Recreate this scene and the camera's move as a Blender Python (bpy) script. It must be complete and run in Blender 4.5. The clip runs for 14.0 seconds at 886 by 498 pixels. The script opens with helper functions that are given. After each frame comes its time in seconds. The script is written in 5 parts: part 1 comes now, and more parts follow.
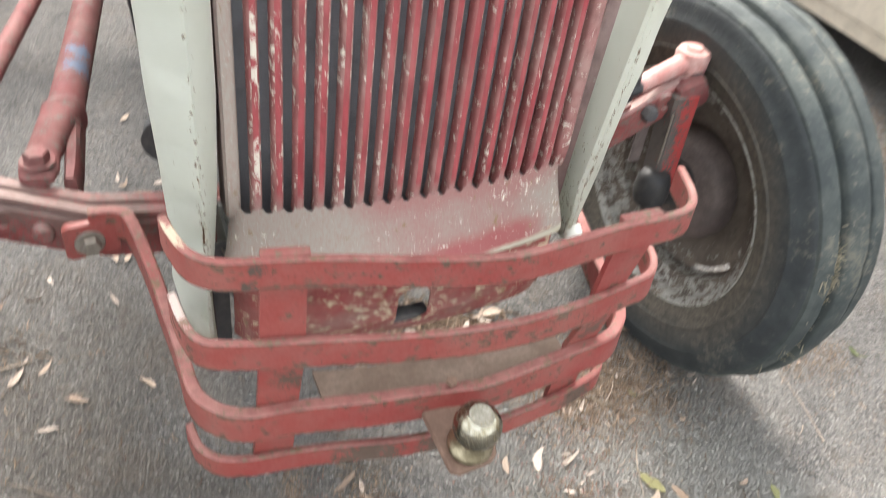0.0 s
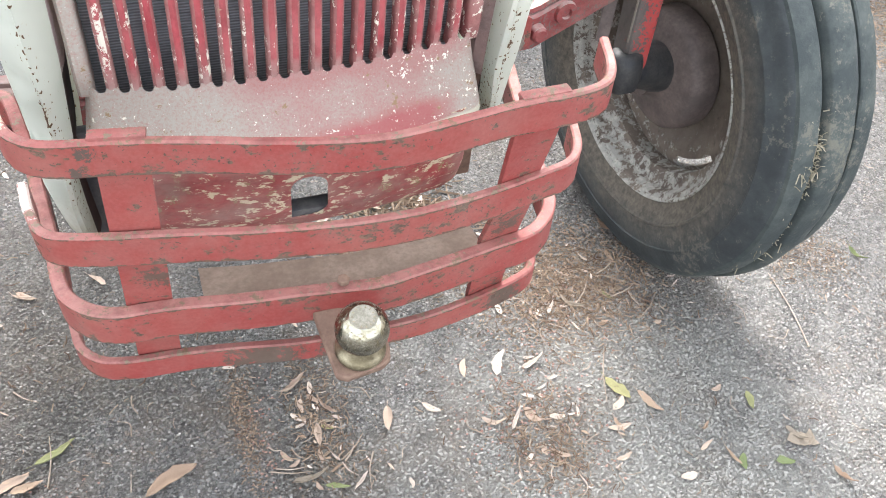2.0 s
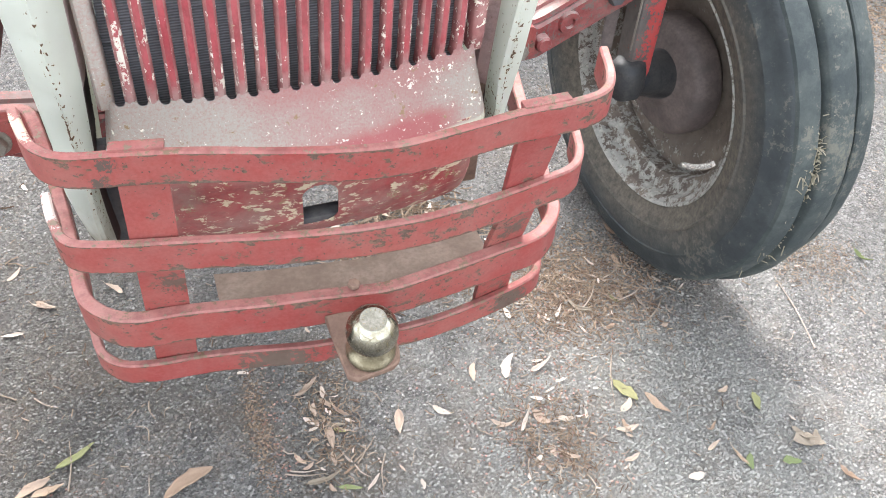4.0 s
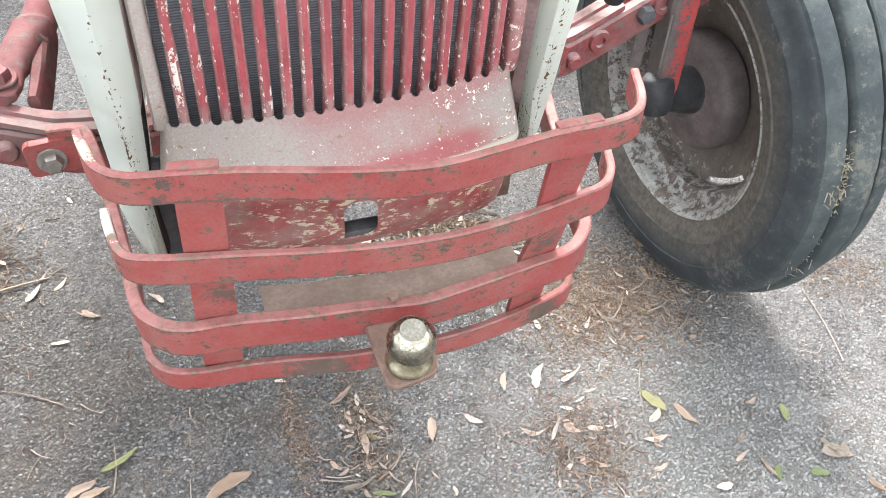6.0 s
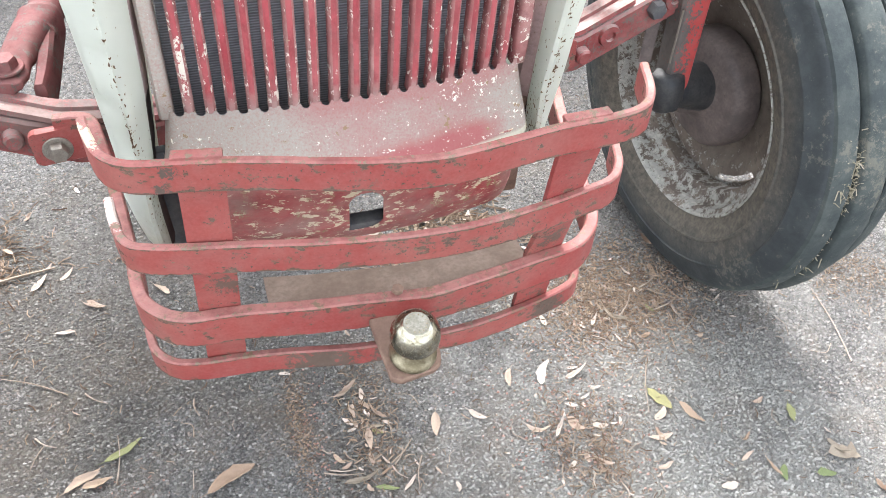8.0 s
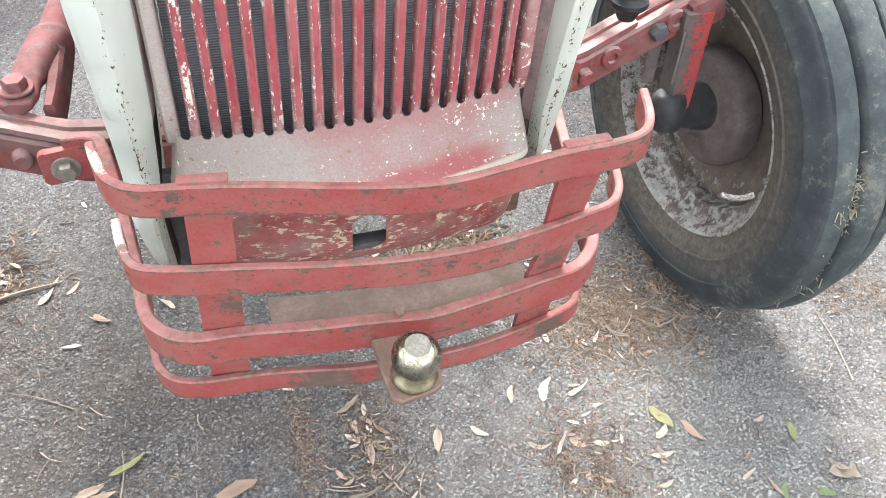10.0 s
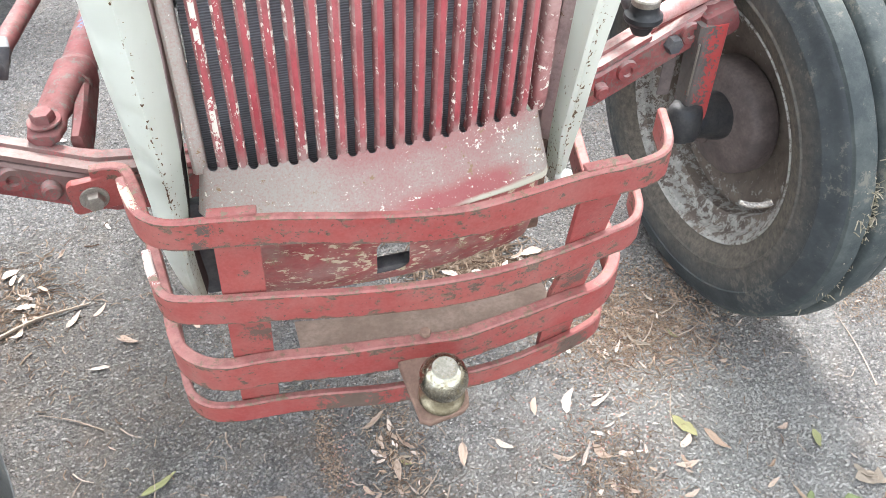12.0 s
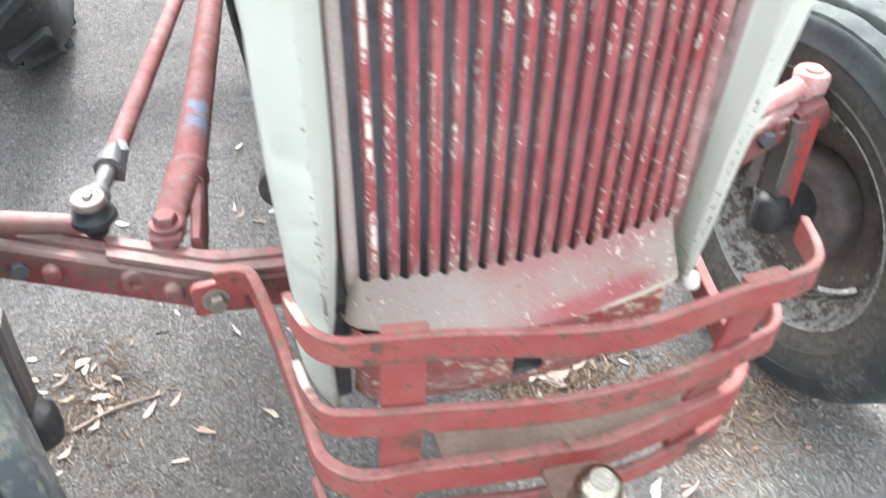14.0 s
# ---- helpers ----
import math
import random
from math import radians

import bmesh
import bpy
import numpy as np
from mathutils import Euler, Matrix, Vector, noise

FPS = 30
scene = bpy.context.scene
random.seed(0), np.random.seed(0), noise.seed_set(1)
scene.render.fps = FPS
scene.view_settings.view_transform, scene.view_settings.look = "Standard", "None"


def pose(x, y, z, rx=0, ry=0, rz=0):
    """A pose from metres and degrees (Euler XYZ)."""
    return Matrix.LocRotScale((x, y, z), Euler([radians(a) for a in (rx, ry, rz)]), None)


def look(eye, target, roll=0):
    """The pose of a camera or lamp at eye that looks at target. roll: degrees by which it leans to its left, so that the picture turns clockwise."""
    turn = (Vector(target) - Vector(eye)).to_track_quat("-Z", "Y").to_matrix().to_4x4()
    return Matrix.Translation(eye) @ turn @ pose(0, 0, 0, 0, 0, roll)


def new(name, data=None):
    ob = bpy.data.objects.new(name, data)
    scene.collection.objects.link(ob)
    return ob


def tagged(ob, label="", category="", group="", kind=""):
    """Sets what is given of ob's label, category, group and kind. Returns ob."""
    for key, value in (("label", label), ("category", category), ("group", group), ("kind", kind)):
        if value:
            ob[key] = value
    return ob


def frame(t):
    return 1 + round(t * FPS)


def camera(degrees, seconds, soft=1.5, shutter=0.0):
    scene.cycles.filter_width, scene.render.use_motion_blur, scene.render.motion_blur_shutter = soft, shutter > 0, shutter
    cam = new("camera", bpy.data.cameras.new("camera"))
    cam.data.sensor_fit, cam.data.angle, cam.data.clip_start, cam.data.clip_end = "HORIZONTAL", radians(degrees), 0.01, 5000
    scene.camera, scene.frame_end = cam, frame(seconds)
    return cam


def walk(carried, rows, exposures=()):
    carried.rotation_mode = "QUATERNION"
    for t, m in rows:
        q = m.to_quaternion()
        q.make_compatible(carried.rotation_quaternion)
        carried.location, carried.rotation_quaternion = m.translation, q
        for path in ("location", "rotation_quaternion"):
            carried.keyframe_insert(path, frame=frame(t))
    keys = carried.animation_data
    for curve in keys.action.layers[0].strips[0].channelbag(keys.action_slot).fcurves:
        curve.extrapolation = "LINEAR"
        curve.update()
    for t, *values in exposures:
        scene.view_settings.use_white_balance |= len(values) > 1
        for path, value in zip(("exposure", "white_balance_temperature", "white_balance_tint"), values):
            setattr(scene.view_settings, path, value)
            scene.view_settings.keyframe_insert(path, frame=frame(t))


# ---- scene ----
cam = camera(55.1, 14.0, 0.3, 0.4)
PATH = [
    (0, (-0.2839, -0.6693, 1.1882), (0.3638, 0.6326, -0.0028), 7.8),
    (0.1, (-0.2557, -0.6646, 1.1769), (0.3356, 0.6148, -0.0667), 7.6),
    (0.2, (-0.2320, -0.6860, 1.1560), (0.351, 0.678, -0.184), 7.0),
    (0.3, (-0.2230, -0.6930, 1.1420), (0.348, 0.648, -0.224), 6.8),
    (0.5, (-0.1974, -0.6796, 1.1280), (0.3149, 0.5433, -0.2049), 6.8),
    (1, (-0.1560, -0.6599, 1.1308), (0.3572, 0.5189, -0.2406), 6.7),
    (1.5, (-0.1288, -0.6561, 1.1383), (0.3807, 0.5273, -0.2312), 6.1),
    (2, (-0.1166, -0.6674, 1.1318), (0.3976, 0.5255, -0.2275), 5.7),
    (2.5, (-0.1166, -0.6768, 1.1383), (0.4033, 0.5114, -0.2228), 5.8),
    (3, (-0.1184, -0.6862, 1.1412), (0.3986, 0.5132, -0.2115), 5.4),
    (5.3, (-0.1250, -0.6909, 1.1694), (0.3384, 0.5377, -0.1758), 3.2),
    (5.5, (-0.1316, -0.6937, 1.1731), (0.3290, 0.5396, -0.1683), 3.1),
    (6, (-0.1391, -0.7050, 1.1759), (0.3055, 0.5414, -0.1589), 2.7),
    (6.5, (-0.1363, -0.7088, 1.1722), (0.2970, 0.5433, -0.1626), 2.6),
    (7, (-0.1325, -0.7041, 1.1684), (0.2952, 0.5405, -0.1748), 2.7),
    (9.5, (-0.1401, -0.7031, 1.1797), (0.2839, 0.5499, -0.1570), 3.1),
    (10, (-0.1316, -0.7031, 1.1863), (0.2867, 0.5612, -0.1410), 2.8),
    (10.5, (-0.1288, -0.7012, 1.1929), (0.2820, 0.5668, -0.1335), 2.2),
    (11, (-0.1288, -0.6956, 1.1994), (0.2717, 0.5753, -0.1269), 1.4),
    (11.5, (-0.1354, -0.6947, 1.2051), (0.2547, 0.5772, -0.1241), 0.7),
    (12, (-0.1391, -0.6956, 1.2098), (0.2482, 0.5828, -0.1137), 0.4),
    (12.5, (-0.1429, -0.7012, 1.2145), (0.2435, 0.5847, -0.1006), 0.1),
    (13, (-0.1307, -0.7022, 1.2182), (0.2585, 0.5931, -0.0874), -0.2),
    (13.2, (-0.1270, -0.7050, 1.2240), (0.289, 0.672, -0.164), -0.4),
    (13.4, (-0.1390, -0.7000, 1.2250), (0.280, 0.688, -0.151), -0.4),
    (13.5, (-0.1551, -0.6928, 1.2248), (0.2435, 0.6166, -0.0649), -0.3),
    (13.6, (-0.1720, -0.6950, 1.2270), (0.245, 0.702, -0.140), -0.4),
    (13.8, (-0.2230, -0.6690, 1.2300), (0.201, 0.760, -0.104), -0.1),
    (14, (-0.2829, -0.6213, 1.2483), (0.1457, 0.7398, 0.0235), 0.5),
]
walk(cam, [(t, look(eye, target, roll)) for t, eye, target, roll in PATH], [(0.0, 2.46, 6900, 10), (0.5, 2.75, 6850, 10), (1.0, 2.78, 6800, 10), (2.0, 2.87, 6500, 10), (13.4, 2.89, 6350, 10), (14.0, 2.91, 6300, 10)])

# ---- world, sun ----
SUN_FROM = Vector((0.14, 0.92, 1.05)).normalized()
world = bpy.data.worlds.new("sky")
scene.world = world
world.use_nodes = True
wn = world.node_tree.nodes
sky = wn.new("ShaderNodeTexSky")
sky.sky_type = 'NISHITA'
sky.sun_disc = False
sky.sun_elevation = math.asin(SUN_FROM.z)
sky.sun_rotation = math.atan2(SUN_FROM.x, SUN_FROM.y)
sky.dust_density = 4.0
pale = wn.new("ShaderNodeHueSaturation")
pale.inputs["Saturation"].default_value = 0.22
world.node_tree.links.new(sky.outputs[0], pale.inputs["Color"])
cloud = wn.new("ShaderNodeMix")
cloud.data_type = 'RGBA'
cloud.inputs[0].default_value = 0.55
cloud.inputs[7].default_value = (2.95, 3.22, 3.52, 1)
world.node_tree.links.new(pale.outputs[0], cloud.inputs[6])
world.node_tree.links.new(cloud.outputs[2], wn["Background"].inputs[0])
wn["Background"].inputs[1].default_value = 0.16
sun = new("sun", bpy.data.lights.new("sun", 'SUN'))
sun.data.energy = 1.4
sun.data.angle = radians(17)
sun.data.color = (1.0, 0.97, 0.94)
sun.matrix_world = look(SUN_FROM * 20, (0, 0, 0))


# ---- materials ----
class Mat:
    """A small node builder round one principled surface."""

    def __init__(self, name, rough=0.6, metal=0.0):
        self.m = bpy.data.materials.new(name)
        self.m.use_nodes = True
        self.t = self.m.node_tree
        self.n = self.t.nodes
        self.b = self.n["Principled BSDF"]
        self.b.inputs["Roughness"].default_value = rough
        self.b.inputs["Metallic"].default_value = metal
        self.b.inputs["Specular IOR Level"].default_value = 0.35
        self.co = self.n.new("ShaderNodeTexCoord").outputs["Object"]

    def link(self, a, b):
        self.t.links.new(a, b)

    def noise(self, scale, detail=4.0, rough=0.55, co=None, stretch=None):
        k = self.n.new("ShaderNodeTexNoise")
        k.inputs["Scale"].default_value, k.inputs["Detail"].default_value, k.inputs["Roughness"].default_value = scale, detail, rough
        co = co or self.co
        if stretch:
            mp = self.n.new("ShaderNodeMapping")
            mp.inputs["Scale"].default_value = stretch
            self.link(co, mp.inputs["Vector"])
            co = mp.outputs[0]
        self.link(co, k.inputs["Vector"])
        return k.outputs["Fac"]

    def cells(self, scale, feature='F1', out="Distance"):
        k = self.n.new("ShaderNodeTexVoronoi")
        k.feature = feature
        k.inputs["Scale"].default_value = scale
        self.link(self.co, k.inputs["Vector"])
        return k.outputs[out]

    def step(self, fac, lo, hi, a=0.0, b=1.0):
        k = self.n.new("ShaderNodeMapRange")
        for i, v in enumerate((lo, hi, a, b)):
            k.inputs[i + 1].default_value = v
        self.link(fac, k.inputs[0])
        return k.outputs[0]

    def math(self, op, a, b):
        k = self.n.new("ShaderNodeMath")
        k.operation = op
        for i, v in enumerate((a, b)):
            if isinstance(v, (int, float)):
                k.inputs[i].default_value = v
            else:
                self.link(v, k.inputs[i])
        return k.outputs[0]

    def mix(self, fac, a, b):
        k = self.n.new("ShaderNodeMix")
        k.data_type = 'RGBA'
        if isinstance(fac, (int, float)):
            k.inputs[0].default_value = fac
        else:
            self.link(fac, k.inputs[0])
        for i, v in ((6, a), (7, b)):
            if isinstance(v, tuple):
                k.inputs[i].default_value = (*v, 1)
            else:
                self.link(v, k.inputs[i])
        return k.outputs[2]

    def axis(self, name):
        k = self.n.new("ShaderNodeSeparateXYZ")
        self.link(self.co, k.inputs[0])
        return k.outputs[name]

    def bump(self, fac, strength=0.3, dist=0.002):
        k = self.n.new("ShaderNodeBump")
        k.inputs["Strength"].default_value, k.inputs["Distance"].default_value = strength, dist
        self.link(fac, k.inputs["Height"])
        old = self.b.inputs["Normal"].links
        if old:
            self.link(old[0].from_socket, k.inputs["Normal"])
        self.link(k.outputs[0], self.b.inputs["Normal"])

    def done(self, colour, rough=None):
        if isinstance(colour, tuple):
            self.b.inputs["Base Color"].default_value = (*colour, 1)
        else:
            self.link(colour, self.b.inputs["Base Color"])
        if rough is not None:
            self.link(rough, self.b.inputs["Roughness"])
        return self.m


def worn_paint(name, base, faded, chip, rust, fade=(0.45, 0.7), chips=0.66, rusts=0.68, rough=0.5, chip_scale=110.0, speck=None, streak=None, spots=(), dusty=0.16, low=None, dust_glare=0.0):
    k = Mat(name, rough)
    big = k.noise(7.0, 5.0, 0.6)
    col = k.mix(k.step(big, *fade), base, faded)
    fine = k.noise(160.0, 3.0, 0.6)
    col = k.mix(k.step(fine, 0.3, 0.75, 0.0, 0.35), col, tuple(c * 0.72 for c in base))
    scuff = k.noise(34.0, 9.0, 0.78, stretch=streak)
    col = k.mix(k.step(scuff, 0.46, 0.60, 0.0, 0.6), col, tuple(c * 0.5 for c in base))
    ch = k.noise(chip_scale, 8.0, 0.72, stretch=streak)
    region = k.step(k.noise(9.0, 2.0, 0.5), 0.4, 0.62, 0.06, 0.0)
    chm = k.step(k.math('SUBTRACT', ch, region), chips, chips + 0.015)
    col = k.mix(chm, col, chip)
    if speck:
        sp = k.noise(260.0, 2.0, 0.5)
        col = k.mix(k.step(sp, speck, speck + 0.03), col, chip)
    ru = k.noise(52.0, 9.0, 0.78)
    rum = k.step(ru, rusts, rusts + 0.03)
    col = k.mix(rum, col, rust)
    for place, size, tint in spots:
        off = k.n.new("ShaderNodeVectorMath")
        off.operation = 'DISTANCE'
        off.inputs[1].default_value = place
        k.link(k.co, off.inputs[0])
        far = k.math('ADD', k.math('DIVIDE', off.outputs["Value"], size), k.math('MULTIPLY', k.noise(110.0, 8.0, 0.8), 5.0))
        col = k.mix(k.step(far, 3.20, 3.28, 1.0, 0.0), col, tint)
    dust = k.step(k.noise(22.0, 6.0, 0.7), 0.35, 0.75, 0.0, dusty)
    col = k.mix(dust, col, (0.33, 0.28, 0.24))
    if low:
        foot = k.math('ADD', k.axis("Z"), k.math('MULTIPLY', k.noise(60.0, 6.0, 0.7), 0.03))
        col = k.mix(k.step(foot, low, low + 0.022, 0.75, 0.0), col, (0.40, 0.29, 0.265))
    # Up-facing faces paled: some dust, plus sky glare painted in towards +x.
    if dust_glare:
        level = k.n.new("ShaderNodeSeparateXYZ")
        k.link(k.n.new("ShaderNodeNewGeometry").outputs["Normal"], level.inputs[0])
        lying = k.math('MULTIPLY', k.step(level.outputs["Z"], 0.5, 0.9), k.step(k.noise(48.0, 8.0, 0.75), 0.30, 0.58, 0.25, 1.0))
        col = k.mix(k.math('MULTIPLY', lying, k.step(k.axis("X"), 0.1, 0.3, dust_glare * 0.35, dust_glare)), col, (0.56, 0.45, 0.42))
    k.bump(chm, 0.5, -0.0006)
    k.bump(k.noise(420.0, 3.0, 0.6), 0.12, 0.001)
    k.bump(k.noise(24.0, 3.0, 0.5), 0.15, 0.003)
    return k.done(col, k.step(k.noise(30.0, 4.0, 0.6), 0.3, 0.7, rough - 0.1, rough + 0.2))


BUMPER_SPOTS = (((-0.186, -0.122, 0.695), 0.012, (0.078, 0.058, 0.048)), ((-0.192, -0.122, 0.675), 0.010, (0.078, 0.058, 0.048)), ((-0.07, -0.125, 0.405), 0.045, (0.085, 0.055, 0.042)), ((0.01, -0.135, 0.400), 0.035, (0.085, 0.055, 0.042)), ((-0.155, -0.12, 0.545), 0.016, (0.085, 0.05, 0.038)), ((0.19, -0.13, 0.53), 0.02, (0.085, 0.052, 0.04)), ((0.20, -0.115, 0.405), 0.03, (0.085, 0.055, 0.042)))


def bumper_paint():
    """Brushed red, a little faded in places, chipped to brown steel along the edges and here and there between."""
    k = Mat("bumper_red_paint", 0.45)
    col = k.mix(k.step(k.noise(6.0, 5.0, 0.6), 0.42, 0.68), (0.230, 0.037, 0.034), (0.250, 0.068, 0.055))
    col = k.mix(k.step(k.noise(40.0, 6.0, 0.7, stretch=(0.35, 0.35, 2.2)), 0.40, 0.66, 0.0, 0.32), col, (0.185, 0.026, 0.026))
    col = k.mix(k.step(k.noise(300.0, 3.0, 0.6), 0.40, 0.72, 0.0, 0.30), col, (0.34, 0.10, 0.09))
    rim = k.n.new("ShaderNodeAttribute")
    rim.attribute_name = "rim"
    edge = k.step(rim.outputs["Fac"], 0.25, 1.0, 0.0, 0.19)
    area = k.step(k.noise(11.0, 3.0, 0.6), 0.38, 0.64, -0.045, 0.075)
    ch = k.math('ADD', k.noise(95.0, 7.0, 0.66, stretch=(0.7, 0.7, 1.1)), k.math('ADD', edge, area))
    chm = k.step(ch, 0.618, 0.626)
    halo = k.step(ch, 0.570, 0.618, 0.0, 0.5)
    col = k.mix(halo, col, (0.17, 0.055, 0.042))
    col = k.mix(chm, col, k.mix(k.step(k.noise(210.0, 4.0, 0.65), 0.35, 0.65), (0.060, 0.040, 0.031), (0.150, 0.088, 0.058)))
    dots = k.step(k.math('ADD', k.noise(330.0, 2.0, 0.5), area), 0.705, 0.715)
    col = k.mix(dots, col, (0.060, 0.036, 0.028))
    for place, size, tint in BUMPER_SPOTS:
        off = k.n.new("ShaderNodeVectorMath")
        off.operation = 'DISTANCE'
        off.inputs[1].default_value = place
        k.link(k.co, off.inputs[0])
        far = k.math('ADD', k.math('DIVIDE', off.outputs["Value"], size), k.math('MULTIPLY', k.noise(110.0, 8.0, 0.8), 5.0))
        col = k.mix(k.step(far, 3.20, 3.28, 1.0, 0.0), col, tint)
    col = k.mix(k.step(k.noise(22.0, 6.0, 0.7), 0.38, 0.75, 0.0, 0.18), col, (0.33, 0.28, 0.24))
    k.bump(chm, 0.6, -0.0007)
    k.bump(k.noise(140.0, 4.0, 0.6, stretch=(0.3, 0.3, 2.0)), 0.10, 0.0012)
    k.bump(k.noise(24.0, 3.0, 0.5), 0.15, 0.003)
    return k.done(col, k.math('ADD', k.step(k.noise(30.0, 4.0, 0.6), 0.3, 0.7, 0.36, 0.56), k.math('MULTIPLY', chm, 0.25)))


BUMPER_RED = bumper_paint()
# Peeled, grimy patches on the left axle, enlarged to paint in its shade.
GRIME_SHADE = tuple(((x, y, z), q, (0.125, 0.066, 0.058)) for x, y, z, q in ((-0.57, 0.262, 0.594, 0.056), (-0.51, 0.270, 0.582, 0.048), (-0.45, 0.222, 0.570, 0.056), (-0.40, 0.232, 0.560, 0.050), (-0.34, 0.192, 0.548, 0.054), (-0.29, 0.204, 0.538, 0.050)))
AXLE_RED = worn_paint("axle_red_paint", (0.235, 0.038, 0.040), (0.25, 0.080, 0.076), (0.12, 0.078, 0.068), (0.13, 0.085, 0.075), chips=0.555, rusts=0.555, rough=0.66, speck=0.70, dusty=0.20, dust_glare=0.6, spots=GRIME_SHADE)
ROD_RED = worn_paint("dirty_maroon_paint", (0.165, 0.036, 0.040), (0.20, 0.070, 0.068), (0.10, 0.070, 0.062), (0.11, 0.080, 0.072), chips=0.575, rusts=0.555, rough=0.7, dusty=0.24, spots=(((-0.302, 0.500, 0.580), 0.026, (0.085, 0.125, 0.21)), ((-0.298, 0.545, 0.580), 0.024, (0.085, 0.125, 0.21))))
BAR_RED = worn_paint("grille_bar_red_paint", (0.32, 0.046, 0.057), (0.36, 0.105, 0.11), (0.60, 0.55, 0.46), (0.34, 0.24, 0.16), chips=0.605, rusts=0.64, rough=0.5, chip_scale=105.0, streak=(1.3, 1.3, 0.6), low=0.686, spots=tuple(((-0.1590 + 0.045 * (z - 0.673), 0.003 + 0.06 * (z - 0.673), z), q, (0.60, 0.56, 0.48)) for z, q in ((0.95, 0.022), (0.925, 0.022), (0.86, 0.018), (0.84, 0.020), (0.815, 0.015), (0.735, 0.016), (0.715, 0.016), (0.695, 0.014))))
PANEL_RED = worn_paint("lower_panel_red_paint", (0.34, 0.060, 0.060), (0.34, 0.12, 0.11), (0.62, 0.52, 0.36), (0.26, 0.18, 0.09), chips=0.53, rusts=0.59, rough=0.55, chip_scale=95.0, streak=(0.6, 1, 1.2), dusty=0.55)


def chin_paint():
    """Red that has chalked to a speckled grey-pink, with white flakes; red shows along the lip."""
    k = Mat("chalky_red_paint", 0.62)
    x, z = k.axis("X"), k.axis("Z")
    grain = k.noise(420.0, 4.0, 0.75)
    wob = k.noise(14.0, 6.0, 0.7)
    leftward = k.step(x, -0.19, 0.0, 0.62, 0.0)
    rightward = k.step(x, 0.10, 0.19, 0.0, 0.30)
    above = k.math('MULTIPLY', k.step(z, 0.648, 0.690, 0.0, 0.52), k.step(x, -0.16, -0.04))
    f = k.math('ADD', wob, k.math('ADD', leftward, rightward))
    f = k.math('SUBTRACT', f, above)
    lipz = k.math('ADD', k.math('SUBTRACT', z, k.math('MULTIPLY', x, 0.05)), k.math('MULTIPLY', wob, 0.016))
    redlip = k.math('MULTIPLY', k.step(lipz, 0.620, 0.632, 1.0, 0.0), k.step(x, -0.02, 0.03))
    redlip = k.math('MULTIPLY', redlip, k.step(x, 0.13, 0.165, 1.0, 0.0))
    chalk = k.step(f, 0.30, 0.74, 0.50, 0.98)
    chalk = k.math('MULTIPLY', chalk, k.step(grain, 0.34, 0.56, 0.62, 1.0))
    chalk = k.math('MULTIPLY', chalk, k.step(redlip, 0.0, 1.0, 1.0, 0.30))
    col = k.mix(chalk, (0.30, 0.056, 0.062), (0.325, 0.303, 0.264))
    sp = k.step(k.noise(520.0, 2.0, 0.5), 0.71, 0.74)
    col = k.mix(sp, col, (0.70, 0.66, 0.60))
    ch = k.noise(190.0, 6.0, 0.66)
    reg = k.math('ADD', k.step(k.noise(15.0, 2.0, 0.5), 0.42, 0.60, 0.11, 0.0), k.math('ADD', k.step(x, -0.05, 0.03, 0.05, -0.03), k.math('ADD', k.step(z, 0.640, 0.665, 0.0, 0.045), k.step(x, 0.14, 0.17, 0.0, 0.04))))
    chm = k.step(k.math('SUBTRACT', ch, reg), 0.572, 0.582)
    col = k.mix(chm, col, (0.70, 0.66, 0.57))
    cream = k.math('MULTIPLY', k.step(k.math('ADD', z, k.math('MULTIPLY', wob, 0.01)), 0.606, 0.609, 1.0, 0.0), k.step(x, 0.06, 0.10))
    col = k.mix(cream, col, (0.46, 0.44, 0.35))
    ru = k.step(k.noise(60.0, 8.0, 0.75), 0.615, 0.635)
    col = k.mix(ru, col, (0.24, 0.16, 0.09))
    k.bump(chm, 0.5, 0.0006)
    k.bump(grain, 0.25, 0.0008)
    k.bump(k.noise(20.0, 3.0, 0.5), 0.2, 0.004)
    return k.done(col)


CHIN = chin_paint()
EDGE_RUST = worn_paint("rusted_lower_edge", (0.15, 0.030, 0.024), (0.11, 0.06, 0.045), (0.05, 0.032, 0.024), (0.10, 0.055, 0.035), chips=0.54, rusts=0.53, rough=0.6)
# Pale tone paints in light from above; chips and cream spots are wear.
EDGE_LIT_WEAR = worn_paint("top_lit_worn_edge", (0.25, 0.066, 0.060), (0.29, 0.125, 0.11), (0.15, 0.11, 0.075), (0.13, 0.085, 0.05), fade=(0.35, 0.6), chips=0.56, rusts=0.56, rough=0.62, spots=(((-0.248, -0.065, 0.705), 0.022, (0.48, 0.38, 0.28)), ((-0.250, -0.050, 0.606), 0.03, (0.50, 0.40, 0.36))))
LIP = worn_paint("inner_lip_paint", (0.48, 0.35, 0.335), (0.56, 0.45, 0.43), (0.60, 0.60, 0.52), (0.2, 0.12, 0.07), chips=0.60, rusts=0.62)


